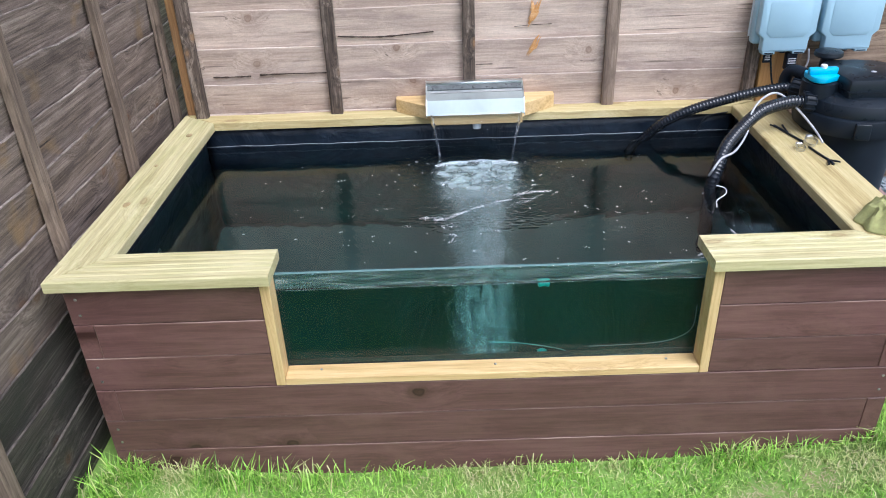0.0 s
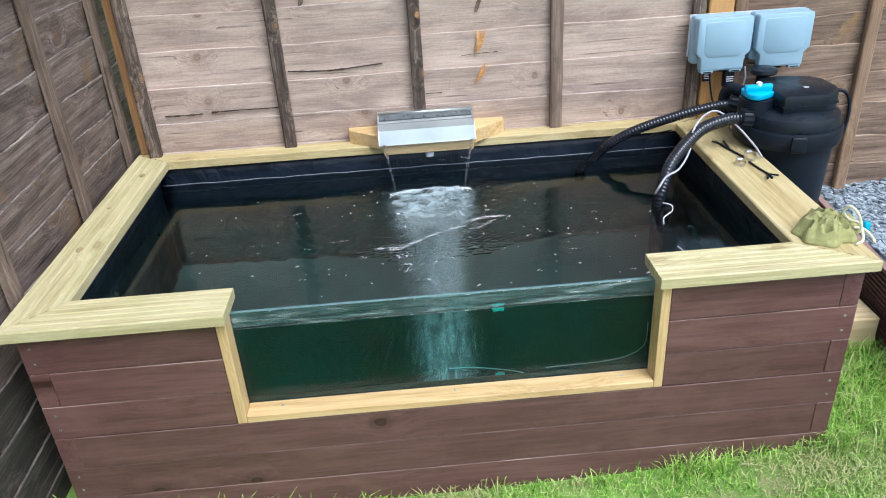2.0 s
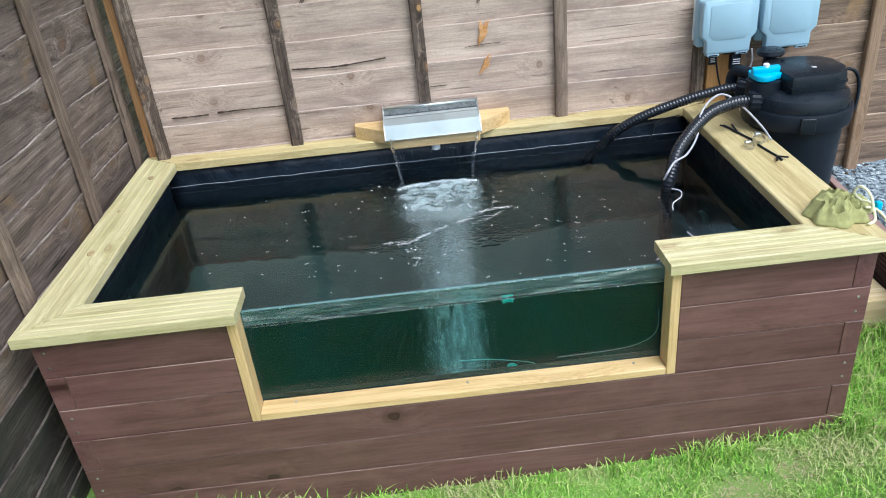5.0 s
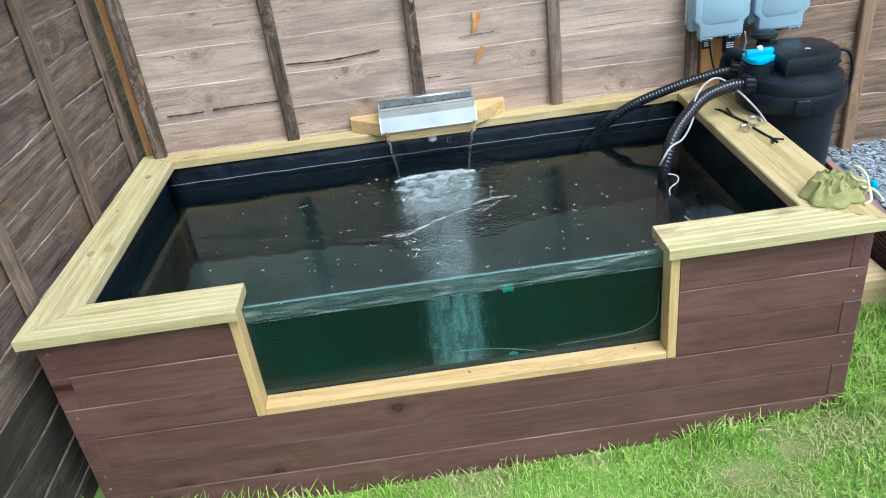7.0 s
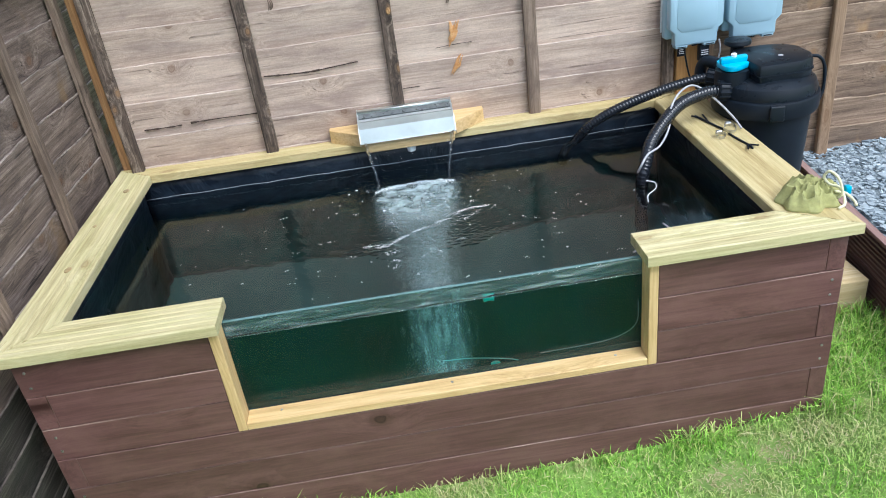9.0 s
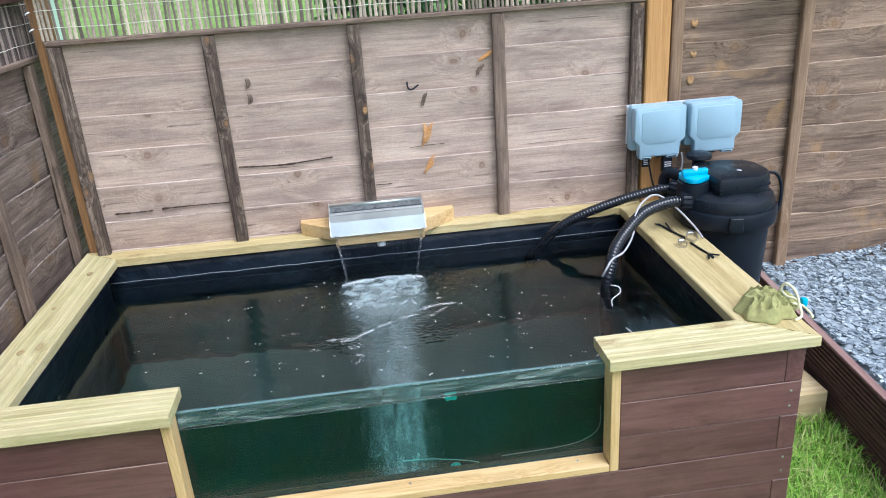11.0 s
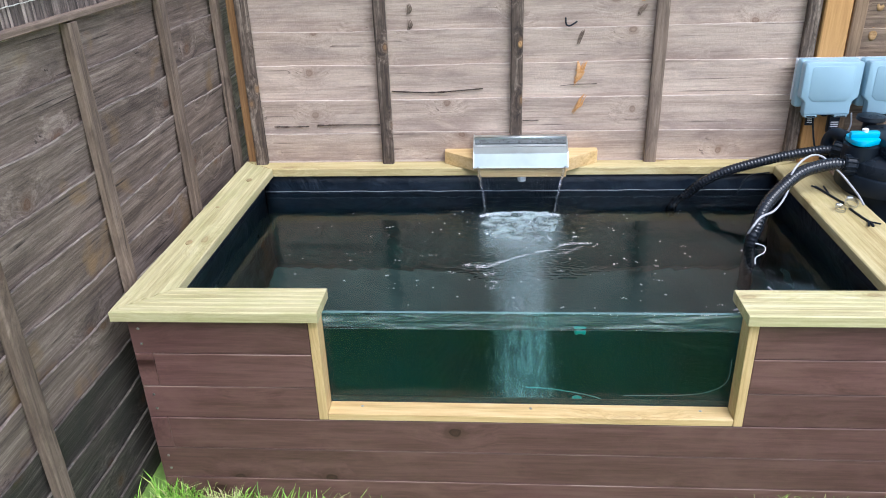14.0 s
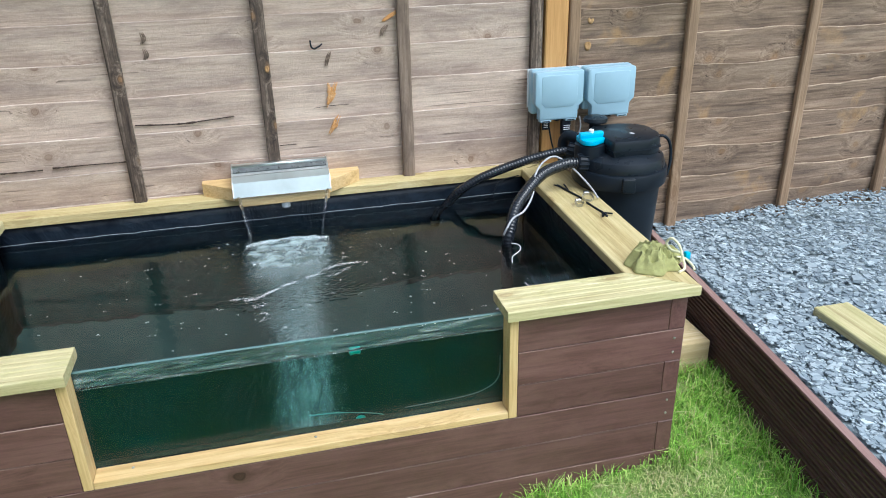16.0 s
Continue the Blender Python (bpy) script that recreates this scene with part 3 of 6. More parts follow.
def build_slate():
    bm = bmesh.new()
    pts = [(edging_x(-2.2) + 0.03, -2.2), (6.2, -2.2), (6.2, 0.985), (edging_x(0.985) + 0.03, 0.985)]
    add_prism(bm, pts, -0.06, SLATE_Z - 0.018, axis=2)
    bed = single("slate_bed", bm, plain("dark_slate_grit", (0.31, 0.37, 0.40), 0.9, 0.4, 60, 0.8), "dark grit bed under the slate chippings", "ground", kind="structure")
    rng = np.random.default_rng(11)
    verts, faces = [], []
    n = 0
    while n < 62000:
        y = rng.uniform(-1.6, 0.97)
        x = 2.1 + 3.6 * rng.random() ** 1.5
        if x < edging_x(y) + 0.045:
            continue
        n += 1
        size = rng.lognormal(-4.86, 0.40)
        k = int(rng.integers(4, 7))
        a0 = rng.uniform(0, 6.283)
        th = size * rng.uniform(0.08, 0.2)
        rise = rng.uniform(-0.004, 0.003) + 0.045 * smooth01(0.3, 0.95, y) * smooth01(2.3, 3.2, x)
        m = Euler((rng.normal(0, 0.10), rng.normal(0, 0.10), a0)).to_matrix()
        stretch = rng.uniform(0.45, 0.9)
        ring = []
        for i in range(k):
            a = 2 * math.pi * (i + rng.uniform(-0.25, 0.25)) / k
            r = size * rng.uniform(0.7, 1.1)
            ring.append((r * math.cos(a), stretch * r * math.sin(a)))
        b = len(verts)
        for z in (-th, th):
            for px, py in ring:
                v = m @ Vector((px, py, z))
                verts.append((x + v.x, y + v.y, SLATE_Z + rise + v.z))
        faces.append(tuple(range(b + k - 1, b - 1, -1)))
        faces.append(tuple(range(b + k, b + 2 * k)))
        for i in range(k):
            j = (i + 1) % k
            faces.append((b + i, b + j, b + k + j, b + k + i))
    me = bpy.data.meshes.new("slate_chippings")
    me.from_pydata(verts, [], faces)
    me.materials.append(M_SLATE)
    tagged(new("slate_chippings", me), "loose blue-grey slate chippings spread to the fence", "slate chippings", kind="stuff")


build_slate()


def grooved_profile(width, thick, n, depth, margin=0.012):
    """(across, height) of a decking board's section, counter-clockwise, grooves on the top."""
    top = [(0.003, thick), (0.0, thick - 0.003)]
    out = [(0.0, 0.0), (width, 0.0), (width, thick - 0.003), (width - 0.003, thick)]
    span = (width - 2 * margin) / n
    for i in reversed(range(n)):
        a = margin + i * span
        out += [(a + span * 0.86, thick), (a + span * 0.70, thick - depth), (a + span * 0.30, thick - depth), (a + span * 0.14, thick)]
    return out + top


def build_edging():
    edge = thing("slate_edging", (edging_x(0.0), 0.0, -0.06), "dark brown grooved decking boards on edge, retaining slate chippings", "edging")
    p, q = Vector((edging_x(-2.2), -2.2, 0)), Vector((edging_x(0.93), 0.93, 0))
    length = (q - p).length
    for z0 in (-0.005, 0.119):
        prof = grooved_profile(0.120, 0.026, 7, 0.006, 0.006)
        bm = bmesh.new()
        add_prism(bm, [(t, w) for w, t in prof], 0, length, axis=0)
        bm.normal_update()
        for f in bm.faces:
            if f.normal.z > 0.8 and f.calc_center_median().z > 0.115:
                f.material_index = 1
        m = along((p.x + 0.026, p.y, z0), (q.x + 0.026, q.y, z0))
        put("board", mesh_of("edging_board", bm, [M_DECK, M_DECK_TOP]), edge, m)
    # the boards' grooved faces look towards the lawn
    plank = thing("loose_plank", (2.49, -0.28, SLATE_Z), "pale green treated plank lying on the slate", "plank")
    bm = bmesh.new()
    add_prism(bm, [(w, t) for w, t in grooved_profile(0.125, 0.026, 5, 0.0008)], 0, 0.85, axis=0)
    put("plank_board", mesh_of("plank", bm, M_CAP), plank, along((2.432, 0.147, SLATE_Z + 0.001), (2.430, -0.70, SLATE_Z + 0.003)))
    single("timber_sleeper", box_bm((1.85, 0.262, -0.02), (2.165, 0.80, 0.118), 0.004), M_SLEEPER, "pale new timber sleeper lying on the grass beside the pond", "sleeper")


build_edging()

# ---------------------------------------------------------------- fences
def lap_board_mesh(name, length, height, seed, sag, mats, wave=0.006):
    """A rough lap board: along x, its top edge wavy and leaning forward (-y), its foot tucked back."""
    rr = random.Random(seed)
    n = max(10, int(length / 0.016))
    th = 0.006
    bm = bmesh.new()
    rows = {}
    for i in range(n + 1):
        x = length * i / n
        w = wave * noise.noise(Vector((x * 2.6, seed * 3.1, 0))) * 1.6 + wave * 0.4 * noise.noise(Vector((x * 15, seed, 5))) + 0.0012 * noise.noise(Vector((x * 46, seed, 8)))
        s = sag * math.sin(math.pi * (x / length) * 4) ** 2
        zt = height / 2 + w - s
        lean = 0.0025 * noise.noise(Vector((x * 3, seed, 9)))
        for k, (y, z) in enumerate(((0.003, -height / 2), (-0.0025 + lean * 0.5, 0.0), (-0.0105 + lean, zt - 0.002), (-0.0100 + lean, zt), (-0.0100 + lean + th, zt), (0.003 + th, -height / 2))):
            rows[i, k] = bm.verts.new((x, y, z))
    for i in range(n):
        for k in range(6):
            f = bm.faces.new((rows[i, k], rows[i + 1, k], rows[i + 1, (k + 1) % 6], rows[i, (k + 1) % 6]))
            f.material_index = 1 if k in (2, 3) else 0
    bm.faces.new([rows[0, k] for k in range(6)])
    bm.faces.new([rows[n, k] for k in reversed(range(6))])
    bmesh.ops.recalc_face_normals(bm, faces=bm.faces)
    return mesh_of(name, bm, mats)


def rough_batten_mesh(name, length, width, thick, mat, seed):
    bm = bmesh.new()
    n = 16
    ring = []
    for i in range(n + 1):
        x = length * i / n
        a = 0.0022 * noise.noise(Vector((x * 9, seed, 0)))
        b = 0.0022 * noise.noise(Vector((x * 9, seed, 4)))
        c = 0.0018 * noise.noise(Vector((x * 14, seed, 8)))
        w, t = width / 2, thick / 2
        ring.append([bm.verts.new(p) for p in ((x, t, -w + a), (x, -t + 0.003, -w + a), (x, -t + c, -w + 0.005 + a), (x, -t + c, w - 0.005 + b), (x, -t + 0.003, w + b), (x, t, w + b))])
    for p, q in zip(ring, ring[1:]):
        for k in range(6):
            bm.faces.new((p[k], q[k], q[(k + 1) % 6], p[(k + 1) % 6]))
    bm.faces.new(ring[0])
    bm.faces.new(ring[-1][::-1])
    bmesh.ops.recalc_face_normals(bm, faces=bm.faces)
    return mesh_of(name, bm, mat)


def fence_panel(label, p, q, tops, z_top, foot, batten_at, mats, batten_mats, seed, wave, sag, cap_mat, face, foot_mats=None):
    """Panel from p to q (plan points on the line of the boards); tops: heights of the boards' top edges; face: how far
    the battens stand proud; foot_mats: of the lowest four boards, coloured darker for the shade there.
    """
    d = (Vector(q) - Vector(p)).normalized()
    length = (Vector(q) - Vector(p)).length
    out = Vector((d.y, -d.x, 0))
    panel = thing("lap_fence", (*(Vector(p) + d * length / 2).to_2d(), foot), label, "fence", "garden fence")
    edges = [z_top] + tops
    for i, z in enumerate(edges):
        low = (edges[i + 1] if i + 1 < len(edges) else foot) - 0.03
        h = z - low
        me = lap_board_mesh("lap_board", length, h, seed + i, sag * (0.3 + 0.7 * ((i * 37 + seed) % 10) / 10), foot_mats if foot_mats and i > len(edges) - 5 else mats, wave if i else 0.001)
        a = Vector((p[0], p[1], low + h / 2))
        put("lap_board", me, panel, along(a, a + d))
    for i, s in enumerate(batten_at):
        low = foot
        if isinstance(s, tuple):
            s, low = s
        me = rough_batten_mesh("batten", z_top - low - 0.004, 0.040, 0.022, batten_mats[i % len(batten_mats)], seed + 40 + i)
        a = Vector((p[0], p[1], low)) + d * s + out * (face + 0.011)
        m = along(a, a + Vector((0, 0, 1)), up=d)
        # the batten's front must look out of the panel
        if (m.to_3x3() @ Vector((0, -1, 0))).dot(out) < 0:
            m = m @ Matrix.Rotation(math.pi, 4, 'X')
        put("batten", me, panel, m)
    me = board_mesh("panel_cap", length, 0.014, 0.048, cap_mat, 0.002)
    a = Vector((p[0], p[1], z_top + 0.007)) + out * (face - 0.004)
    put("panel_cap", me, panel, along(a, a + d))
    return panel


BACK_Y = 0.948
back_tops = [1.127, 1.010, 0.896, 0.779, 0.662, 0.560, 0.445, 0.33, 0.21]
back = fence_panel("weathered grey-brown lap fence panel behind the raised pond", (-0.072, BACK_Y, 0), (1.802, BACK_Y, 0), back_tops, 1.235, 0.12,
                   [0.022, 0.477, (0.924, 0.650), 1.385, 1.850], [M_FENCE, M_EDGE], [M_BATTEN, M_BATTEN, M_BATTEN, M_BATTEN_L, M_BATTEN], 5, 0.0035, 0.0, M_BATTEN_L, 0.012)
right_tops = [1.205, 1.095, 0.985, 0.87, 0.765, 0.655, 0.545, 0.435, 0.33]
right = fence_panel("weathered brown lap fence panel above the slate", (1.893, BACK_Y, 0), (3.80, BACK_Y, 0), right_tops, 1.312, 0.2,
                    [0.022, 0.478, 0.985, 1.44, 1.885], [M_FENCE_BROWN, M_EDGE_BROWN], [M_BATTEN_WARM], 23, 0.010, 0.008, M_BATTEN_L, 0.013)
far_right = fence_panel("weathered brown lap fence panel at the end of the slate", (3.90, BACK_Y, 0), (5.75, BACK_Y, 0), right_tops, 1.312, 0.2,
                        [0.022, 0.478, 0.93, 1.39, 1.83], [M_FENCE_BROWN, M_EDGE_BROWN], [M_BATTEN_WARM], 61, 0.010, 0.008, M_BATTEN_L, 0.013)
LEFT_X = -0.172
left_tops = [1.075, 0.965, 0.845, 0.728, 0.622, 0.51, 0.395, 0.28, 0.165, 0.06]
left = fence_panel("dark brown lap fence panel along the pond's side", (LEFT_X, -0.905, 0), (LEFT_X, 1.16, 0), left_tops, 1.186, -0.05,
                   [0.022, 0.505, 0.962, 1.440, 1.865], [M_FENCE_DARK, M_EDGE_DARK], [M_BATTEN_L], 83, 0.0065, 0.008, M_BATTEN_L, 0.012, [M_FENCE_SHADE, M_EDGE_SHADE])
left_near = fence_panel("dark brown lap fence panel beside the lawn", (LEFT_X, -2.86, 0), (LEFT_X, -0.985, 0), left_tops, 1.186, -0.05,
                        [0.022, 0.48, 0.94, 1.40, 1.85], [M_FENCE_DARK, M_EDGE_DARK], [M_BATTEN_L], 131, 0.0065, 0.008, M_BATTEN_L, 0.012, [M_FENCE_SHADE, M_EDGE_SHADE])


def fence_post(x, y, w, d, z0, z1, mat, label):
    me = board_mesh("fence_post", z1 - z0, w, d, mat, 0.004)
    ob = new("fence_post", me)
    m = along((x, y, z0), (x, y, z1), up=(1, 0, 0))
    ob.matrix_basis = m
    return tagged(ob, label, "fence post", "fence posts")


fence_post(1.846, 0.955, 0.082, 0.095, 0.0, 1.66, M_POST, "orange-brown treated timber fence post")
fence_post(-0.095, 1.005, 0.036, 0.090, -0.1, 1.405, M_POST_OLD, "orange-brown timber corner post")
fence_post(3.85, 0.955, 0.086, 0.095, 0.0, 1.66, M_POST, "orange-brown treated timber fence post above slate")
fence_post(LEFT_X + 0.005, -0.945, 0.07, 0.07, -0.1, 1.42, M_RAIL_DARK, "dark stained timber fence post by the lawn")


def fence_rail(p, q, w, th, mat, label):
    me = board_mesh("fence_rail", (Vector(q) - Vector(p)).length, w, th, mat, 0.003)
    ob = new("fence_rail", me)
    ob.matrix_basis = along(p, q)
    return tagged(ob, label, "fence rail", "top rails")


fence_rail((-0.100, 0.918, 1.434), (1.802, 0.918, 1.456), 0.062, 0.022, M_RAIL, "red-brown stained rail topping the willow screen")
fence_rail((1.893, 0.918, 1.500), (3.81, 0.918, 1.505), 0.066, 0.022, M_RAIL_DARK, "dark brown stained rail above the slate")
fence_rail((LEFT_X + 0.022, -2.86, 1.395), (LEFT_X + 0.022, 1.03, 1.398), 0.068, 0.024, M_RAIL_DARK, "dark brown stained rail along the side fence")


def willow_screen(p, q, z0, z1, pitch, thick, mats, seed, label, gaps=0.0):
    d = (Vector(q) - Vector(p)).normalized()
    length = (Vector(q) - Vector(p)).length
    out = Vector((d.y, -d.x, 0))
    rr = random.Random(seed)
    screen = thing("willow_screen", (*(Vector(p) + d * length / 2).to_2d(), z0), label, "willow screen", "willow screens")
    meshes = []
    for k in range(6):
        bm = bmesh.new()
        pts = [Vector((0.0025 * noise.noise(Vector((z * 6, k, seed))), 0.002 * noise.noise(Vector((z * 6, k, seed + 3))), z)) for z in (0, 0.25, 0.5, 0.75, 1.0)]
        add_tube(bm, pts, lambda i: thick * (1.0 - 0.12 * i / 4), 6)
        meshes.append(mesh_of("stick", bm, mats[k % len(mats)], 50))
    s = 0.004
    h = z1 - z0
    while s < length and len(screen.children) < 299:
        w = rr.uniform(0.75, 1.22)
        a = Vector((p[0], p[1], z0)) + d * s + out * rr.uniform(-0.002, 0.002)
        m = Matrix.Translation(a) @ Matrix.Rotation(rr.gauss(0, 0.018), 4, out) @ Matrix.Diagonal((w, w, h * rr.uniform(0.955, 1.01), 1))
        put("stick", rr.choice(meshes), screen, m)
        s += pitch * w * rr.uniform(0.9, 1.25) + (rr.uniform(0.2, 1.0) * gaps if rr.random() < 0.4 else 0)
    for f in (0.2, 0.5, 0.8):
        bm = bmesh.new()
        n = int(length / 0.02)
        pts = [Vector((p[0], p[1], z0 + h * f)) + d * (length * i / n) + out * (thick * 1.25 + 0.0006 * (i % 2)) + Vector((0, 0, 0.004 * noise.noise(Vector((i * 0.13, f * 9, seed))) + 0.0012 * (i % 2))) for i in range(n + 1)]
        add_tube(bm, pts, 0.0011, 4)
        part("tie_wire", bm, M_WIRE, screen, "thin twisted wire")
    return screen


willow_screen((-0.085, 0.945, 0), (1.80, 0.945, 0), 1.250, 1.425, 0.0140, 0.0053, [M_STICK], 3, "grey-brown willow stick screening wired above the fence", 0.006)
willow_screen((1.90, 0.945, 0), (3.80, 0.945, 0), 1.327, 1.49, 0.0128, 0.0055, [M_STICK], 8, "grey-brown willow stick screening above the slate", 0.003)
willow_screen((LEFT_X + 0.004, -0.95, 0), (LEFT_X + 0.004, 1.14, 0), 1.20, 1.395, 0.0075, 0.0058, [M_STICK_DARK], 14, "dense dark willow stick screening wired above the side fence", 0.0)
willow_screen((LEFT_X + 0.004, -2.86, 0), (LEFT_X + 0.004, -0.98, 0), 1.20, 1.395, 0.0075, 0.0058, [M_STICK_DARK], 19, "dense dark willow stick screening beside the lawn", 0.0)

# ---------------------------------------------------------------- raised pond
BX0, BX1, BY0, BY1 = -0.092, 1.822, -0.100, 0.937
ROWS = [0.523, 0.427, 0.331, 0.235, 0.139, 0.040, -0.075]
TH = 0.045
WX0, WX1 = 0.345, 1.373
LX0, LX1, LY0, LY1 = BX0 + TH + 0.004, 1.735, BY0 + TH + 0.008, 0.884

pond = thing("raised_pond", ((BX0 + BX1) / 2, (BY0 + BY1) / 2, -0.07), "brown stained timber raised pond with pale decking cap and glass window", "raised pond")


def pond_board(name, p, q, z0, z1, screws=()):
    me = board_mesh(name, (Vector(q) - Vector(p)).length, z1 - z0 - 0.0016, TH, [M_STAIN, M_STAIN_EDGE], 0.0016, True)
    zc = (z0 + z1) / 2
    ob = put(name, me, pond, along((p[0], p[1], zc), (q[0], q[1], zc)))
    for x in screws:
        for dz in (-0.02, 0.022):
            bm = bmesh.new()
            add_lathe(bm, [(0.0035, 0.0), (0.0035, 0.0012), (0.002, 0.0018)], (x, p[1] - TH / 2 + 0.0002, zc + dz), 10, (0, -1, 0))
            part("screw", bm, M_ZINC, pond)
    return ob


def build_walls():
    yc = BY0 + TH / 2
    for i in range(6):
        z1, z0 = ROWS[i], ROWS[i + 1]
        long_left, long_right = i % 2 == 0, i % 2 == 1
        xa = BX0 if long_left else BX0 + TH + 0.001
        xb = BX1 if long_right else BX1 - TH - 0.001
        sl = [BX0 + 0.024] if long_left else []
        sr = [BX1 - 0.026] if long_right else []
        off = R.uniform(-0.0012, 0.0012)
        if i < 3:
            pond_board("front_board", (xa, yc + off), (WX0 - 0.001, yc + off), z0, z1, sl)
            pond_board("front_board", (WX1 + 0.001, yc + off), (xb, yc + off), z0, z1, sr)
        else:
            pond_board("front_board", (xa, yc + off), (xb, yc + off), z0, z1, sl + sr)
        # side boards lap the front ones in turn
        pond_board("side_board", (BX0 + TH / 2, BY1), (BX0 + TH / 2, BY0 + (TH + 0.001 if long_left else 0.0)), z0, z1)
        pond_board("side_board", (BX1 - TH / 2, BY0 + (TH + 0.001 if long_right else 0.0)), (BX1 - TH / 2, BY1), z0, z1)
        pond_board("back_board", (BX1 - TH - 0.002, BY1 - TH / 2), (BX0 + TH + 0.002, BY1 - TH / 2), z0, z1)


build_walls()


def cap_board(o0, o1, i0, i1, grooves, label="", timber=None):
    """A capping board between its outer edge o0-o1 and inner edge i0-i1, its ends cut to the mitres."""
    m = along((o0[0], o0[1], CAP_B), (o1[0], o1[1], CAP_B))
    inv = m.inverted()
    a0, a1, b0, b1 = [inv @ Vector((*p, CAP_B)) for p in (o0, o1, i0, i1)]
    w = b0.y
    th = CAP_T - CAP_B
    prof = grooved_profile(1.0, th, grooves, 0.0014, 0.09) if grooves else [(0, 0), (1, 0), (1, th - 0.002), (0.98, th), (0.02, th), (0, th - 0.002)]
    prof = [(s if s not in (0.003, 0.997) else (0.02 if s < 0.5 else 0.98), t) for s, t in prof]
    bm = bmesh.new()
    r0 = [bm.verts.new((*a0.lerp(b0, s).to_2d(), t)) for s, t in prof]
    r1 = [bm.verts.new((*a1.lerp(b1, s).to_2d(), t)) for s, t in prof]
    n = len(prof)
    for k in range(n):
        bm.faces.new((r0[k], r1[k], r1[(k + 1) % n], r0[(k + 1) % n]))
    bm.faces.new(r0)
    bm.faces.new(r1[::-1])
    bmesh.ops.recalc_face_normals(bm, faces=bm.faces)
    return put("cap_board", mesh_of("cap_board", bm, timber or M_CAP), pond, m, label)


CR = 1.692
G0 = 0.0012
cap_board((-0.12, -0.12), (0.374, -0.12), (G0, 0.0), (0.374, 0.0), 5, "grooved decking capping board")
cap_board((1.340, -0.12), (1.843, -0.12), (1.340, 0.0), (CR - G0, 0.0), 5, "grooved decking capping board")
cap_board((-0.12, 0.955), (-0.12, -0.12 + G0), (0.0, 0.866), (0.0, G0), 4, "capping board with round knots")
cap_board((1.843, -0.12 + G0), (1.875, 0.93), (CR, G0), (1.715, 0.866), 3, "smooth capping board", M_CAP_WARM)
cap_board((1.873, 0.955), (-0.119, 0.955), (1.714, 0.867), (0.001, 0.867), 0, "smooth capping board against the fence", M_CAP_WARM)


M_KNOT = wood("cap_knot", (0.20, 0.13, 0.06), (0.34, 0.25, 0.12), (0.48, 0.40, 0.22), 0.6, 60, 0.4)
for kx, ky, kr in ((-0.070, 0.262, 0.0095), (-0.051, 0.762, 0.0095), (-0.078, 0.52, 0.005)):
    bm = bmesh.new()
    add_lathe(bm, [(kr, -0.002), (kr, 0.0004), (kr * 0.6, 0.0010), (0.0004, 0.0008)], (kx, ky, CAP_T), 16)
    for v in bm.verts:
        v.co.y = ky + (v.co.y - ky) * 1.5
    part("knot", bm, M_KNOT, pond, "round dark knot in the capping", smooth=True)


def film_mat():
    """Water smeared on glass: a broken, mostly clear film of fine drops."""
    n = Nodes("smeared_wet_film")
    a = n.noise(n.coords((2.2, 1.0, 26.0), False), 4.0, 6, 0.65, 0.6)
    fac = n.ramp(a, [(0.44, (0.01,) * 3), (0.56, (0.08,) * 3), (0.66, (0.30,) * 3)])
    tr = n.add("ShaderNodeBsdfTransparent")
    df = n.add("ShaderNodeBsdfDiffuse")
    df.inputs[0].default_value = (0.55, 0.68, 0.68, 1)
    mx = n.add("ShaderNodeMixShader")
    n.link(fac, mx.inputs[0])
    n.link(tr.outputs[0], mx.inputs[1])
    n.link(df.outputs[0], mx.inputs[2])
    n.link(mx.outputs[0], n.tree.nodes["Material Output"].inputs["Surface"])
    return n.mat


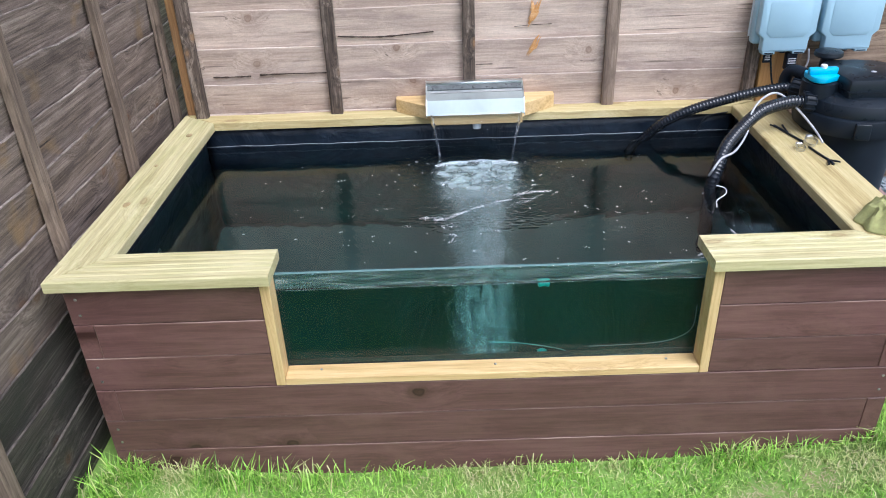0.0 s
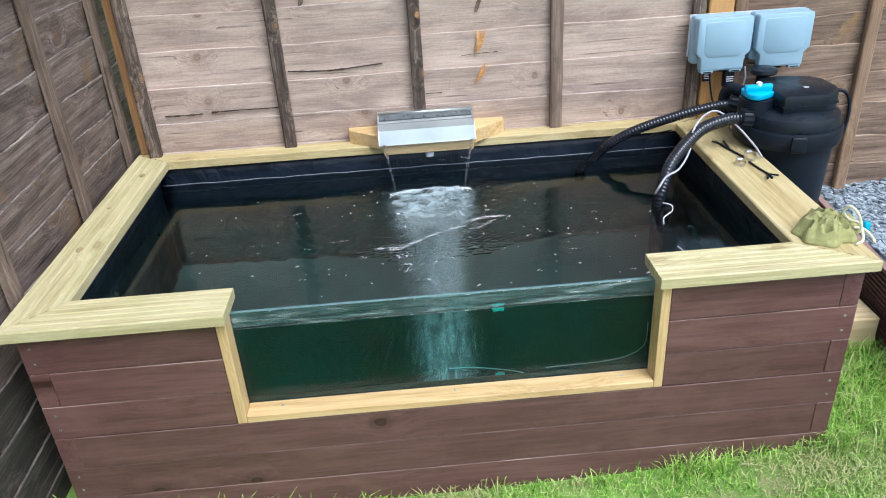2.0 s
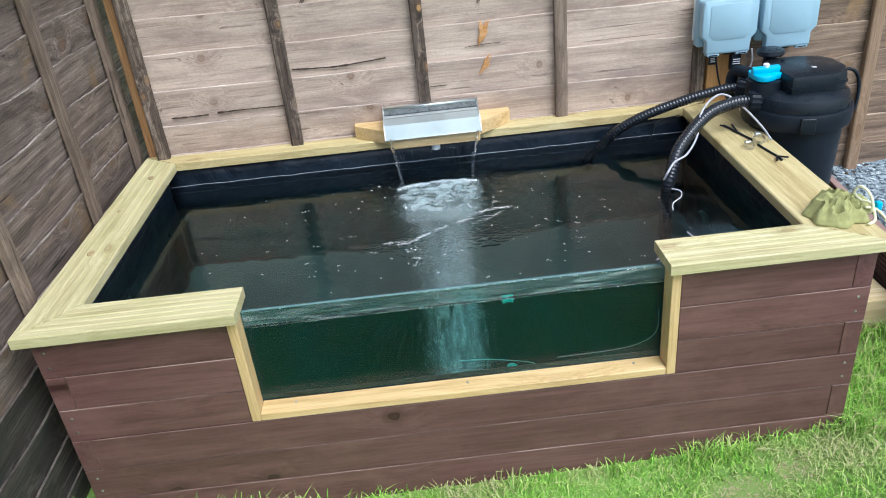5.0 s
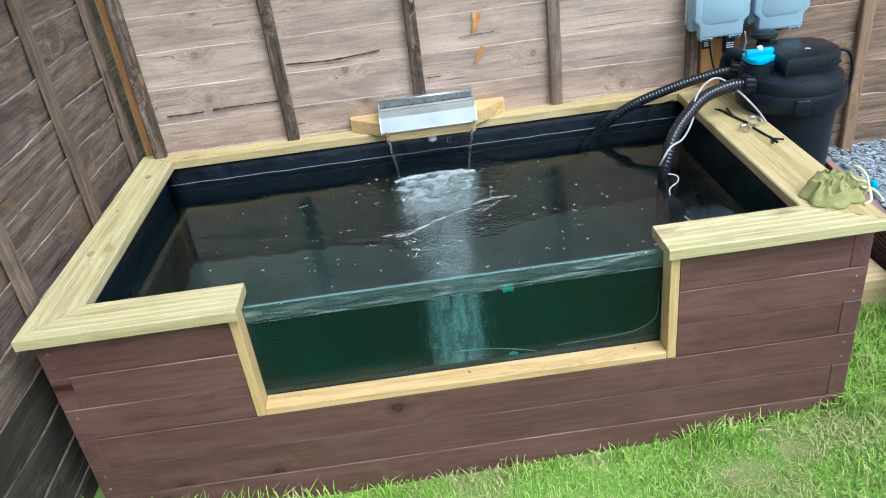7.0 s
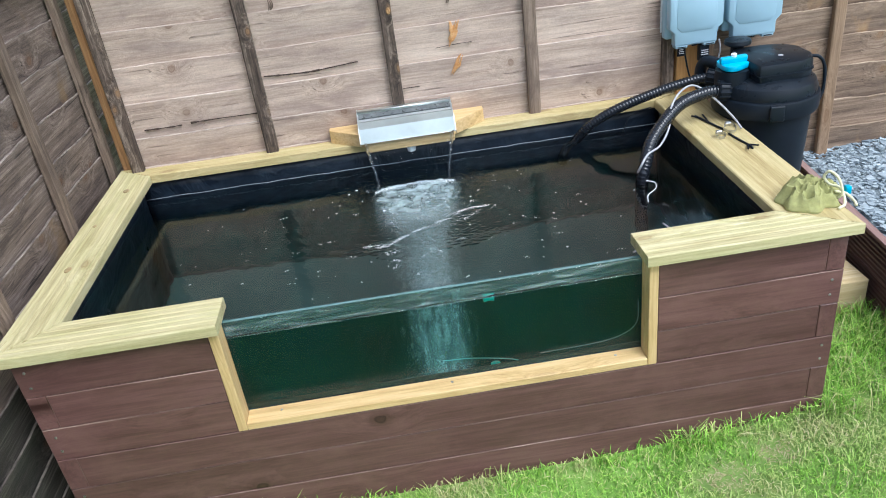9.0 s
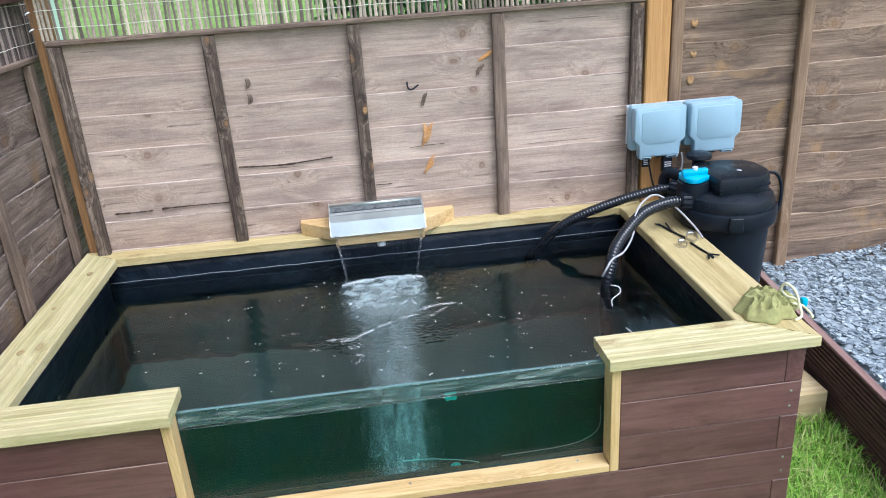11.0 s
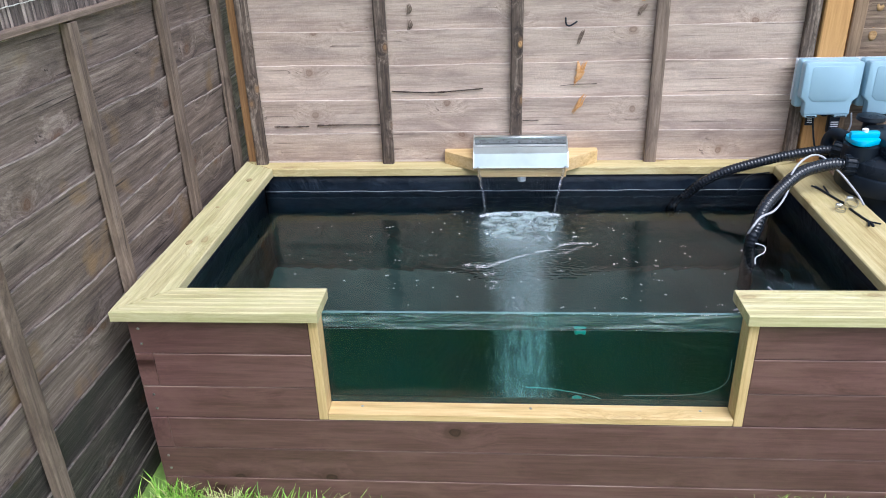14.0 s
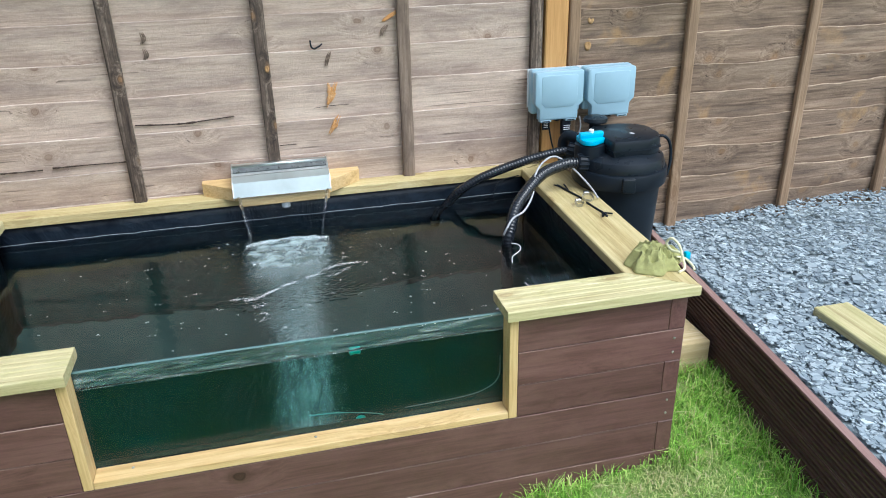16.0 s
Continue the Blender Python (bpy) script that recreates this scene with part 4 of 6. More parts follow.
def build_window():
    z0 = 0.236
    side = [("trim_side", WX0 + 0.011, 1), ("trim_side", WX1 - 0.011, 1)]
    for name, x, _ in side:
        me = board_mesh(name, CAP_B - z0 - 0.001, 0.022, 0.052, M_TRIM, 0.0015)
        put(name, me, pond, along((x, BY0 + 0.024, z0), (x, BY0 + 0.024, CAP_B), up=(1, 0, 0)), "pale pine window trim")
    me = board_mesh("trim_sill", WX1 - WX0 - 0.046, 0.020, 0.052, M_TRIM, 0.0015)
    put("trim_sill", me, pond, along((WX0 + 0.023, BY0 + 0.024, z0 + 0.010), (WX1 - 0.023, BY0 + 0.024, z0 + 0.010)), "pale pine window sill")
    for x in (0.45, 0.87, 1.28):
        bm = bmesh.new()
        add_lathe(bm, [(0.0035, 0.0), (0.0035, 0.001), (0.002, 0.0014)], (x, BY0 + 0.03, z0 + 0.0201), 10)
        part("screw", bm, M_ZINC, pond)
    bm = box_bm((WX0 + 0.006, BY0 + 0.0505, z0 + 0.004), (WX1 - 0.006, BY0 + 0.0595, 0.514), 0.0012)
    part("glass_pane", bm, M_GLASS, pond, "thick clear glass viewing window")
    bm = box_bm((WX0 + 0.006, BY0 + 0.0508, 0.5142), (WX1 - 0.006, BY0 + 0.0592, 0.5158), 0.0004)
    part("glass_edge", bm, plain("ground_glass_edge", (0.11, 0.20, 0.20), 0.25, 0.15, 40), pond, "pale green ground top edge")
    rs = random.Random(12)
    bm = bmesh.new()
    for _ in range(70):
        x, ln = rs.uniform(WX0 + 0.03, WX1 - 0.16), rs.uniform(0.02, 0.13)
        z = WATER_Z + 0.004 + 0.030 * rs.random() ** 1.6
        add_box(bm, (x, BY0 + 0.0597, z), (x + ln, BY0 + 0.0603, z + rs.uniform(0.0006, 0.0022)))
    part("wet_streak", bm, pane_mat("wet_glass_film", (0.62, 0.74, 0.75), 1.6, 0.35), pond, "wet smears along the glass")
    bm = box_bm((WX0 + 0.024, BY0 + 0.0499, WATER_Z - 0.002), (WX1 - 0.024, BY0 + 0.0502, 0.5135))
    part("wet_film", bm, film_mat(), pond, "wet smeared film above the water line")
    bm = box_bm((WX0 + 0.022, LY0 + 0.001, z0 + 0.018), (WX1 - 0.022, LY0 + 0.006, z0 + 0.034), 0.001)
    part("sealant_strip", bm, M_SILICONE, pond, "dark sealant bead along the glass foot")


build_window()


def build_liner():
    """Rubber sheet over floor and walls, a little wrinkled, cut out at the window."""
    liner = thing("pond_liner", (0.84, 0.41, 0.0), "black rubber pond liner, tinted green below water for scattered light", "pond liner")
    zb, zt = -0.24, 0.526
    nz = 22

    def wob(p, n, amp=0.003):
        d = amp * noise.noise(Vector((p.x * 7, p.y * 7, p.z * 9))) + amp * 0.7 * noise.noise(Vector((p.x * 22 + 3, p.y * 22, p.z * 6)))
        return p + n * (d - amp)

    def wall(p, q, inward, hole=None, mat=M_LINER):
        bm = bmesh.new()
        n = max(8, int((Vector(q) - Vector(p)).length / 0.025))
        g = {}
        us = [i / n for i in range(n + 1)]
        zs = [zb + (zt - zb) * k / nz for k in range(nz + 1)]
        if hole:
            L = (Vector(q) - Vector(p)).length
            us = sorted(set(us) | {(hole[0] - p[0]) / (q[0] - p[0]), (hole[1] - p[0]) / (q[0] - p[0])})
            zs = sorted(set(zs) | {hole[2]})
        for a, u in enumerate(us):
            for k, z in enumerate(zs):
                v = Vector((p[0] + (q[0] - p[0]) * u, p[1] + (q[1] - p[1]) * u, z))
                g[a, k] = bm.verts.new(wob(v, Vector(inward), 0.0 if hole else 0.003))
        for a in range(len(us) - 1):
            for k in range(len(zs) - 1):
                if hole:
                    xm = p[0] + (q[0] - p[0]) * (us[a] + us[a + 1]) / 2
                    if hole[0] < xm < hole[1] and (zs[k] + zs[k + 1]) / 2 > hole[2]:
                        continue
                bm.faces.new((g[a, k], g[a + 1, k], g[a + 1, k + 1], g[a, k + 1]))
        part("wall_sheet", bm, mat, liner, smooth=True).modifiers.new("thickness", 'SOLIDIFY').thickness = 0.002
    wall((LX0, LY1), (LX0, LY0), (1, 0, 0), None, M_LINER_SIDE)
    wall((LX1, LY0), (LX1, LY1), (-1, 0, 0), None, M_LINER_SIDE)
    wall((LX1, LY1), (LX0, LY1), (0, -1, 0))
    wall((LX0, LY0), (LX1, LY0), (0, 1, 0), (WX0 + 0.02, WX1 - 0.02, 0.258))
    bm = bmesh.new()
    c = [bm.verts.new((x, y, zb)) for x, y in ((LX0, LY0), (LX1, LY0), (LX1, LY1), (LX0, LY1))]
    bm.faces.new(c)
    part("floor_sheet", bm, M_LINER_MURK, liner, "floor sheet coloured grey-green for the water's murk")
    # the folded hem at the waterline
    bm = bmesh.new()
    for p, q in (((LX0 + 0.004, LY1 - 0.006), (LX1 - 0.004, LY1 - 0.006)),):
        pts = [Vector((p[0] + (q[0] - p[0]) * i / 60, p[1] - 0.002 * (i % 7 == 0), water_level(LY1) + 0.012 + 0.003 * noise.noise(Vector((i * 0.4, 2, 0))))) for i in range(61)]
        add_tube(bm, pts, 0.0016, 6)
    single("liner_fold", bm, plain("scuffed_liner_edge", (0.20, 0.22, 0.24), 0.5, 0.3, 30), "pale scuffed fold along the black liner", "liner fold", smooth=True)


build_liner()

FALL_X, FALL_Y = 0.862, 0.698


def water_height(x, y):
    dx, dy = x - FALL_X, y - FALL_Y
    near = math.exp(-(max(abs(dx) - 0.10, 0) / 0.10) ** 2)
    run = smooth01(0.16, 0.0, dy) * (0.35 + 0.65 * smooth01(-0.75, -0.1, dy))
    d = math.hypot(max(abs(dx) - 0.11, 0), dy)
    a = 0.0023 * near * run * noise.noise(Vector((x * 75, y * 125, 1)))
    a += 0.0032 * near * math.exp(-((dy + 0.05) / 0.14) ** 2) * noise.noise(Vector((x * 42, y * 60, 5)))
    a += 0.00035 * math.exp(-d / 0.5) * math.sin(d * 150)
    a += 0.0005 * noise.noise(Vector((x * 11, y * 16, 3))) + 0.0003 * noise.noise(Vector((x * 4, y * 5, 7)))
    return water_level(y) + a


def build_water():
    bm = bmesh.new()
    x0, x1, y0, y1 = LX0 - 0.003, LX1 + 0.003, LY0 - 0.004, LY1 + 0.004
    nx, ny = 560, 330
    g = [[bm.verts.new((x0 + (x1 - x0) * i / nx, y0 + (y1 - y0) * j / ny, water_height(x0 + (x1 - x0) * i / nx, y0 + (y1 - y0) * j / ny))) for j in range(ny + 1)] for i in range(nx + 1)]
    for i in range(nx):
        for j in range(ny):
            bm.faces.new((g[i][j], g[i + 1][j], g[i + 1][j + 1], g[i][j + 1])).smooth = True
    rim = [g[i][0] for i in range(nx + 1)] + [g[nx][j] for j in range(1, ny + 1)] + [g[i][ny] for i in reversed(range(nx))] + [g[0][j] for j in reversed(range(1, ny))]
    low = [bm.verts.new((v.co.x, v.co.y, -0.246)) for v in rim]
    n = len(rim)
    for k in range(n):
        bm.faces.new((rim[k], low[k], low[(k + 1) % n], rim[(k + 1) % n]))
    bm.faces.new(low[::-1])
    bmesh.ops.recalc_face_normals(bm, faces=bm.faces)
    tagged(new("pond_water", mesh_of("pond_water", bm, M_WATER)), "clear greenish pond water rippled below the waterfall", "water", kind="structure")


build_water()


def build_bubbles():
    rng = np.random.default_rng(21)
    verts, faces = [], []
    while len(verts) < 6 * 30000:
        f = rng.random() ** 0.8
        z = WATER_Z - 0.008 - 0.62 * f
        side = rng.normal(0, 0.060) * (1 - 0.22 * f)
        if abs(side) > 0.12:
            continue
        x = FALL_X + side + 0.006 * f
        y = FALL_Y - 0.02 - 0.30 * f + rng.normal(0, 0.022 + 0.02 * f)
        if 0.7 * noise.noise(Vector((x * 75, y * 12, z * 22))) + 0.5 * noise.noise(Vector((x * 110, y * 40, z * 60))) < rng.uniform(-0.25, 0.3):
            continue
        z = min(z, water_level(y) - 0.006)
        r = rng.uniform(0.0003, 0.0007) + 0.0007 * rng.random() ** 6
        b = len(verts)
        verts.extend([(x + r, y, z), (x - r, y, z), (x, y + r, z), (x, y - r, z), (x, y, z + r), (x, y, z - r)])
        faces.extend([(b + i, b + j, b + k) for i, j, k in ((0, 2, 4), (2, 1, 4), (1, 3, 4), (3, 0, 4), (2, 0, 5), (1, 2, 5), (3, 1, 5), (0, 3, 5))])
    me = bpy.data.meshes.new("air_bubbles")
    me.from_pydata(verts, [], faces)
    me.materials.append(M_BUBBLE)
    tagged(new("air_bubbles", me), "curtain of fine air bubbles carried down by the waterfall", "bubbles", kind="stuff")


build_bubbles()


def mist_mat(name, thin, thick, half, back=None):
    """Water milky with fine air: see-through where it is thin."""
    n = Nodes(name)
    v = n.coords((1, 1, 1), False)
    a = n.noise(n.coords((9.0, 9.0, 2.2), False), 3.0, 5, 0.6, 0.6)
    fac = n.ramp(a, [(0.34, (0.0,) * 3), (0.54, (thin,) * 3), (0.78, (thick,) * 3)])
    # thins out towards the sides, and towards the front where asked
    sep = n.add("ShaderNodeSeparateXYZ")
    wob = n.add("ShaderNodeVectorMath")
    wob.operation = 'MULTIPLY'
    wob.inputs[1].default_value = (0.06, 0.06, 0.06)
    n.link(n.noise(v, 16.0, 3), wob.inputs[0])
    put_off = n.add("ShaderNodeVectorMath")
    tc = n.add("ShaderNodeTexCoord")
    n.link(tc.outputs["Object"], put_off.inputs[0])
    n.link(wob.outputs[0], put_off.inputs[1])
    n.link(put_off.outputs[0], sep.inputs[0])
    shift = n.add("ShaderNodeMath")
    shift.inputs[1].default_value = -0.03
    n.link(sep.outputs[0], shift.inputs[0])
    far = n.add("ShaderNodeMath")
    far.operation = 'ABSOLUTE'
    n.link(shift.outputs[0], far.inputs[0])
    edges = [(far.outputs[0], half, half * 0.45)] + ([(sep.outputs[1], back[0], back[1])] if back else [])
    for sock, zero, one in edges:
        mr = n.add("ShaderNodeMapRange", From_Min=zero, From_Max=one)
        mr.interpolation_type = 'SMOOTHSTEP'
        n.link(sock, mr.inputs["Value"])
        fac = n.mix(1.0, fac, mr.outputs[0], 'MULTIPLY')
    tr = n.add("ShaderNodeBsdfTransparent")
    df = n.add("ShaderNodeBsdfDiffuse")
    df.inputs[0].default_value = (0.77, 0.82, 0.84, 1)
    mx = n.add("ShaderNodeMixShader")
    n.link(fac, mx.inputs[0])
    n.link(tr.outputs[0], mx.inputs[1])
    n.link(df.outputs[0], mx.inputs[2])
    n.link(mx.outputs[0], n.tree.nodes["Material Output"].inputs["Surface"])
    return n.mat


def build_mist():
    """The aerated plume under the fall: uneven rounded columns inside one another."""
    mat = mist_mat("milky_aerated_water", 0.11, 0.24, 0.120)
    froth = mist_mat("dense_froth", 0.42, 0.80, 0.165, (-0.26, 0.07))
    crest = mist_mat("white_water_crest", 0.55, 0.9, 0.140, (0.055, 0.10))
    plume = thing("aerated_plume", (FALL_X, FALL_Y - 0.1, WATER_Z - 0.6), "milky plume of aerated water sinking below the waterfall", "water plume", kind="structure")
    for k, (rx, ry) in enumerate(((0.118, 0.050), (0.098, 0.034), (0.070, 0.020))):
        bm = bmesh.new()
        rings = []
        for j in range(25):
            t = j / 24
            z = water_level(FALL_Y) - 0.007 - 0.60 * t
            ring = []
            for i in range(40):
                a = 2 * math.pi * i / 40
                w = 1 + 0.16 * noise.noise(Vector((math.cos(a) * 2 + k * 5, math.sin(a) * 2, z * 7)))
                ring.append(bm.verts.new((FALL_X + 0.006 * t + rx * w * (1 - 0.34 * t ** 0.7) * math.cos(a), FALL_Y - 0.03 - 0.30 * t + ry * w * (1 + 0.6 * t) * math.sin(a), z)))
            rings.append(ring)
        for p, q in zip(rings, rings[1:]):
            for i in range(40):
                bm.faces.new((p[i], q[i], q[(i + 1) % 40], p[(i + 1) % 40]))
        bm.faces.new(rings[-1])
        part("plume_shell", bm, mat, plume, smooth=True)
    for k, (z, y0, y1, w) in enumerate(((0.004, 0.36, FALL_Y + 0.012, 0.150), (0.010, 0.43, FALL_Y + 0.008, 0.125), (0.0015, FALL_Y - 0.07, FALL_Y + 0.015, 0.135))):
        bm = bmesh.new()
        g = {}
        for i in range(13):
            for j in range(25):
                u, t = i / 12 * 2 - 1, j / 24
                x = FALL_X + u * w * (0.80 + 0.2 * t) * (1 + 0.30 * noise.noise(Vector((u * 2, t * 6, k))))
                g[i, j] = bm.verts.new((x, y0 + (y1 - y0) * t + 0.02 * noise.noise(Vector((u * 3, t, k + 3))) * (1 - t), water_level(y0 + (y1 - y0) * t) - 0.004 - z + 0.001 * noise.noise(Vector((u * 8, t * 20, 1)))))
        for i in range(12):
            for j in range(24):
                bm.faces.new((g[i, j], g[i + 1, j], g[i + 1, j + 1], g[i, j + 1]))
        part("surface_froth", bm, crest if k == 2 else froth, plume, "milky froth just under the surface", smooth=True)


build_mist()


def build_foam():
    rng = random.Random(33)
    bm = bmesh.new()

    def fleck(x, y, r, flat=0.45):
        z = water_height(x, y)
        m = Matrix.Translation((x, y, z)) @ Matrix.Rotation(rng.uniform(0, 6.28), 4, 'Z') @ Matrix.Diagonal((r * rng.uniform(0.8, 1.5), r * rng.uniform(0.6, 1.0), r * flat, 1))
        bmesh.ops.create_icosphere(bm, subdivisions=1, radius=1.0, matrix=m)
    for _ in range(120):
        cx = rng.gauss(FALL_X + rng.choice((-0.34, 0.26, 0.36, -0.1)), 0.18)
        cy = rng.uniform(0.02, 0.72)
        if LX0 + 0.03 < cx < LX1 - 0.03:
            fleck(cx, cy, rng.uniform(0.0011, 0.0034))
            for _ in range(rng.choice((0, 0, 0, 1, 3))):
                fleck(min(max(cx + rng.gauss(0, 0.006), LX0 + 0.02), LX1 - 0.02), cy + rng.gauss(0, 0.004), rng.uniform(0.0008, 0.0024))
    # crest where the sheet strikes the water
    for _ in range(700):
        u = rng.uniform(-1.12, 1.12)
        fleck(FALL_X + 0.116 * u, FALL_Y + 0.012 - 0.022 * u * u - abs(rng.gauss(0.0, 0.010)), rng.uniform(0.0006, 0.0022), 0.4)
    for _ in range(420):
        fleck(FALL_X + rng.gauss(0, 0.07), FALL_Y - abs(rng.gauss(0, 0.12)) - 0.01, rng.uniform(0.0005, 0.0014), 0.3)
    for _ in range(80):
        fleck(rng.uniform(WX0 + 0.03, WX1 - 0.03), LY0 + 0.004 + abs(rng.gauss(0.0, 0.006)), rng.uniform(0.0005, 0.0014), 0.4)
    # rafts of fine foam, and the drifting line of it across the plume
    for cx, cy, n in ((0.50, 0.33, 8), (0.60, 0.37, 7), (1.02, 0.50, 12), (1.08, 0.44, 8), (0.66, 0.26, 14), (0.745, 0.29, 30), (0.765, 0.245, 34), (0.78, 0.20, 26), (0.77, 0.17, 22)):
        for _ in range(n):
            fleck(cx + rng.gauss(0, 0.009), cy + rng.gauss(0, 0.006), rng.uniform(0.0007, 0.0022), 0.3)
    for path, n in ((((0.667, 0.302), (0.71, 0.303), (0.756, 0.294), (0.80, 0.325), (0.844, 0.357), (0.91, 0.392), (0.981, 0.414)), 1100), (((0.96, 0.43), (1.01, 0.455), (1.06, 0.45)), 420), (((0.94, 0.36), (1.00, 0.40), (1.035, 0.43)), 160)):
        line = spline([(x, y, 0) for x, y in path], 30)
        for _ in range(n):
            k = rng.randrange(len(line))
            if noise.noise(Vector((k * 0.06, path[0][0] * 5, 3))) < rng.uniform(-0.35, 0.05):
                continue
            thick = 0.15 + 1.4 * abs(noise.noise(Vector((k * 0.09, path[0][0] * 9, 0))))
            fleck(line[k].x + rng.gauss(0, 0.004), line[k].y + rng.gauss(0, 0.011) * thick, rng.uniform(0.0004, 0.0014), 0.25)
    ob = new("surface_foam", mesh_of("surface_foam", bm, M_FOAM, True))
    tagged(ob, "white foam flecks and bubbles drifting on the water", "foam", kind="stuff")


build_foam()


# ---------------------------------------------------------------- spillway and falling water
def build_spillway():
    bm = bmesh.new()
    add_prism(bm, [(0.606, 0.945), (0.606, 0.915), (0.722, 0.822), (1.018, 0.822), (1.133, 0.915), (1.133, 0.945)], CAP_T + 0.0005, 0.600, axis=2, bevel=0.002)
    single("spillway_plinth", bm, M_TRIM, "pale pine block with angled ends carrying the spillway", "timber block")
    single("plinth_fascia", box_bm((0.722, 0.8107, 0.541), (1.018, 0.8216, 0.5995), 0.0015), M_TRIM, "pale pine fascia under the spillway lip", "timber trim")
    sp = thing("waterfall_spillway", (0.866, 0.87, 0.600), "brushed stainless steel waterfall spillway spilling into the pond", "spillway")
    x0, x1 = 0.709, 1.023
    # trough: floor, tall front plate and a back that leans to the top flange
    bm = bmesh.new()
    add_prism(bm, [(0.803, 0.576), (0.800, 0.577), (0.816, 0.622), (0.846, 0.636), (0.847, 0.634), (0.8180, 0.620), (0.811, 0.602), (0.930, 0.602), (0.930, 0.6005), (0.8095, 0.6005)], x0 + 0.001, x1 - 0.001, axis=0)
    part("front_plate", bm, plain("dull_front_steel", (0.50, 0.56, 0.56), 0.45, 0.10, 10, 0.05, Metallic=1.0), sp, "bright steel front plate")
    bm = bmesh.new()
    add_prism(bm, [(0.856, 0.634), (0.884, 0.650), (0.884, 0.655), (0.918, 0.656), (0.930, 0.602), (0.928, 0.602), (0.916, 0.654), (0.886, 0.653), (0.886, 0.648), (0.857, 0.632)], x0 + 0.001, x1 - 0.001, axis=0)
    part("top_flange", bm, M_STEEL, sp)
    bm = bmesh.new()
    add_tube(bm, [Vector((x0 + 0.002, 0.888, 0.6562)), Vector((x1 - 0.002, 0.888, 0.6562))], 0.0036, 10)
    part("rolled_lip", bm, M_STEEL, sp, "bright rolled steel lip", smooth=True)
    # Solid strip, coloured dark for the shade inside the slot.
    bm = bmesh.new()
    add_prism(bm, [(0.864, 0.6402), (0.8815, 0.6495), (0.8805, 0.6525), (0.863, 0.6432)], x0 + 0.004, x1 - 0.004, axis=0)
    part("slot", bm, plain("slot_shade_steel", (0.20, 0.225, 0.235), 0.3, 0.3, 30, 0.1, Metallic=0.6), sp, "dark strip for the shaded slot along the trough")
    for x in (x0, x1):
        bm = bmesh.new()
        add_prism(bm, [(0.796, 0.572), (0.794, 0.582), (0.820, 0.626), (0.884, 0.657), (0.920, 0.658), (0.930, 0.601), (0.83, 0.601)], x - 0.0012, x + 0.0012, axis=0)
        part("side_plate", bm, M_STEEL, sp)
    bm = bmesh.new()
    add_lathe(bm, [(0.014, 0.0), (0.014, 0.034), (0.011, 0.036)], (0.872, 0.838, CAP_T - 0.036), 16)
    single("inlet_pipe_end", bm, M_WHITE, "white plastic pipe end under the spillway block", "pipe", smooth=40)


build_spillway()


def build_fall():
    fall = thing("falling_water", (FALL_X, FALL_Y, WATER_Z), "thin clear sheet of water falling from the spillway", "waterfall", kind="structure")

    def at(u, t):
        xa, xb = 0.722 + 0.292 * u, 0.748 + 0.228 * u
        s = t ** 0.75
        x = xa + (xb - xa) * s + 0.002 * noise.noise(Vector((u * 20, t * 2, 0)))
        y = 0.800 - (0.800 - FALL_Y) * t ** 0.62 + 0.0009 * noise.noise(Vector((u * 26, t * 3, 4)))
        return Vector((x, y, 0.580 - (0.580 - water_level(FALL_Y)) * t ** 1.05))
    bm = bmesh.new()
    nu, nt = 90, 18
    g = [[bm.verts.new(at(i / nu, j / nt)) for j in range(nt + 1)] for i in range(nu + 1)]
    for i in range(nu):
        for j in range(nt):
            bm.faces.new((g[i][j], g[i + 1][j], g[i + 1][j + 1], g[i][j + 1]))
    ob = part("water_sheet", bm, M_SHEET, fall, smooth=True)
    ob.modifiers.new("thickness", 'SOLIDIFY').thickness = 0.0008
    bright = water_mat("water_strand", (0.95, 0.97, 0.98), 0.15)
    for u in (0.0, 0.012, 0.985, 1.0):
        bm = bmesh.new()
        add_tube(bm, [at(u, j / 24) + Vector((0.001 * math.sin(j * 1.3 + u * 9), 0, 0)) for j in range(25)], lambda i: 0.0022 + 0.0009 * math.sin(i * 1.7), 8)
        part("water_strand", bm, bright, fall, smooth=True)


build_fall()


# ---------------------------------------------------------------- filter, hoses, boxes
def rounded_box(bm, a, b, r, seg=3):
    vs = [bm.verts.new((x, y, z)) for x in (a[0], b[0]) for y in (a[1], b[1]) for z in (a[2], b[2])]
    fs = [bm.faces.new([vs[i] for i in q]) for q in ((0, 1, 3, 2), (4, 6, 7, 5), (0, 4, 5, 1), (2, 3, 7, 6), (0, 2, 6, 4), (1, 5, 7, 3))]
    bmesh.ops.bevel(bm, geom=list({e for f in fs for e in f.edges}), offset=r, segments=seg, affect='EDGES', profile=0.5)
    return bm


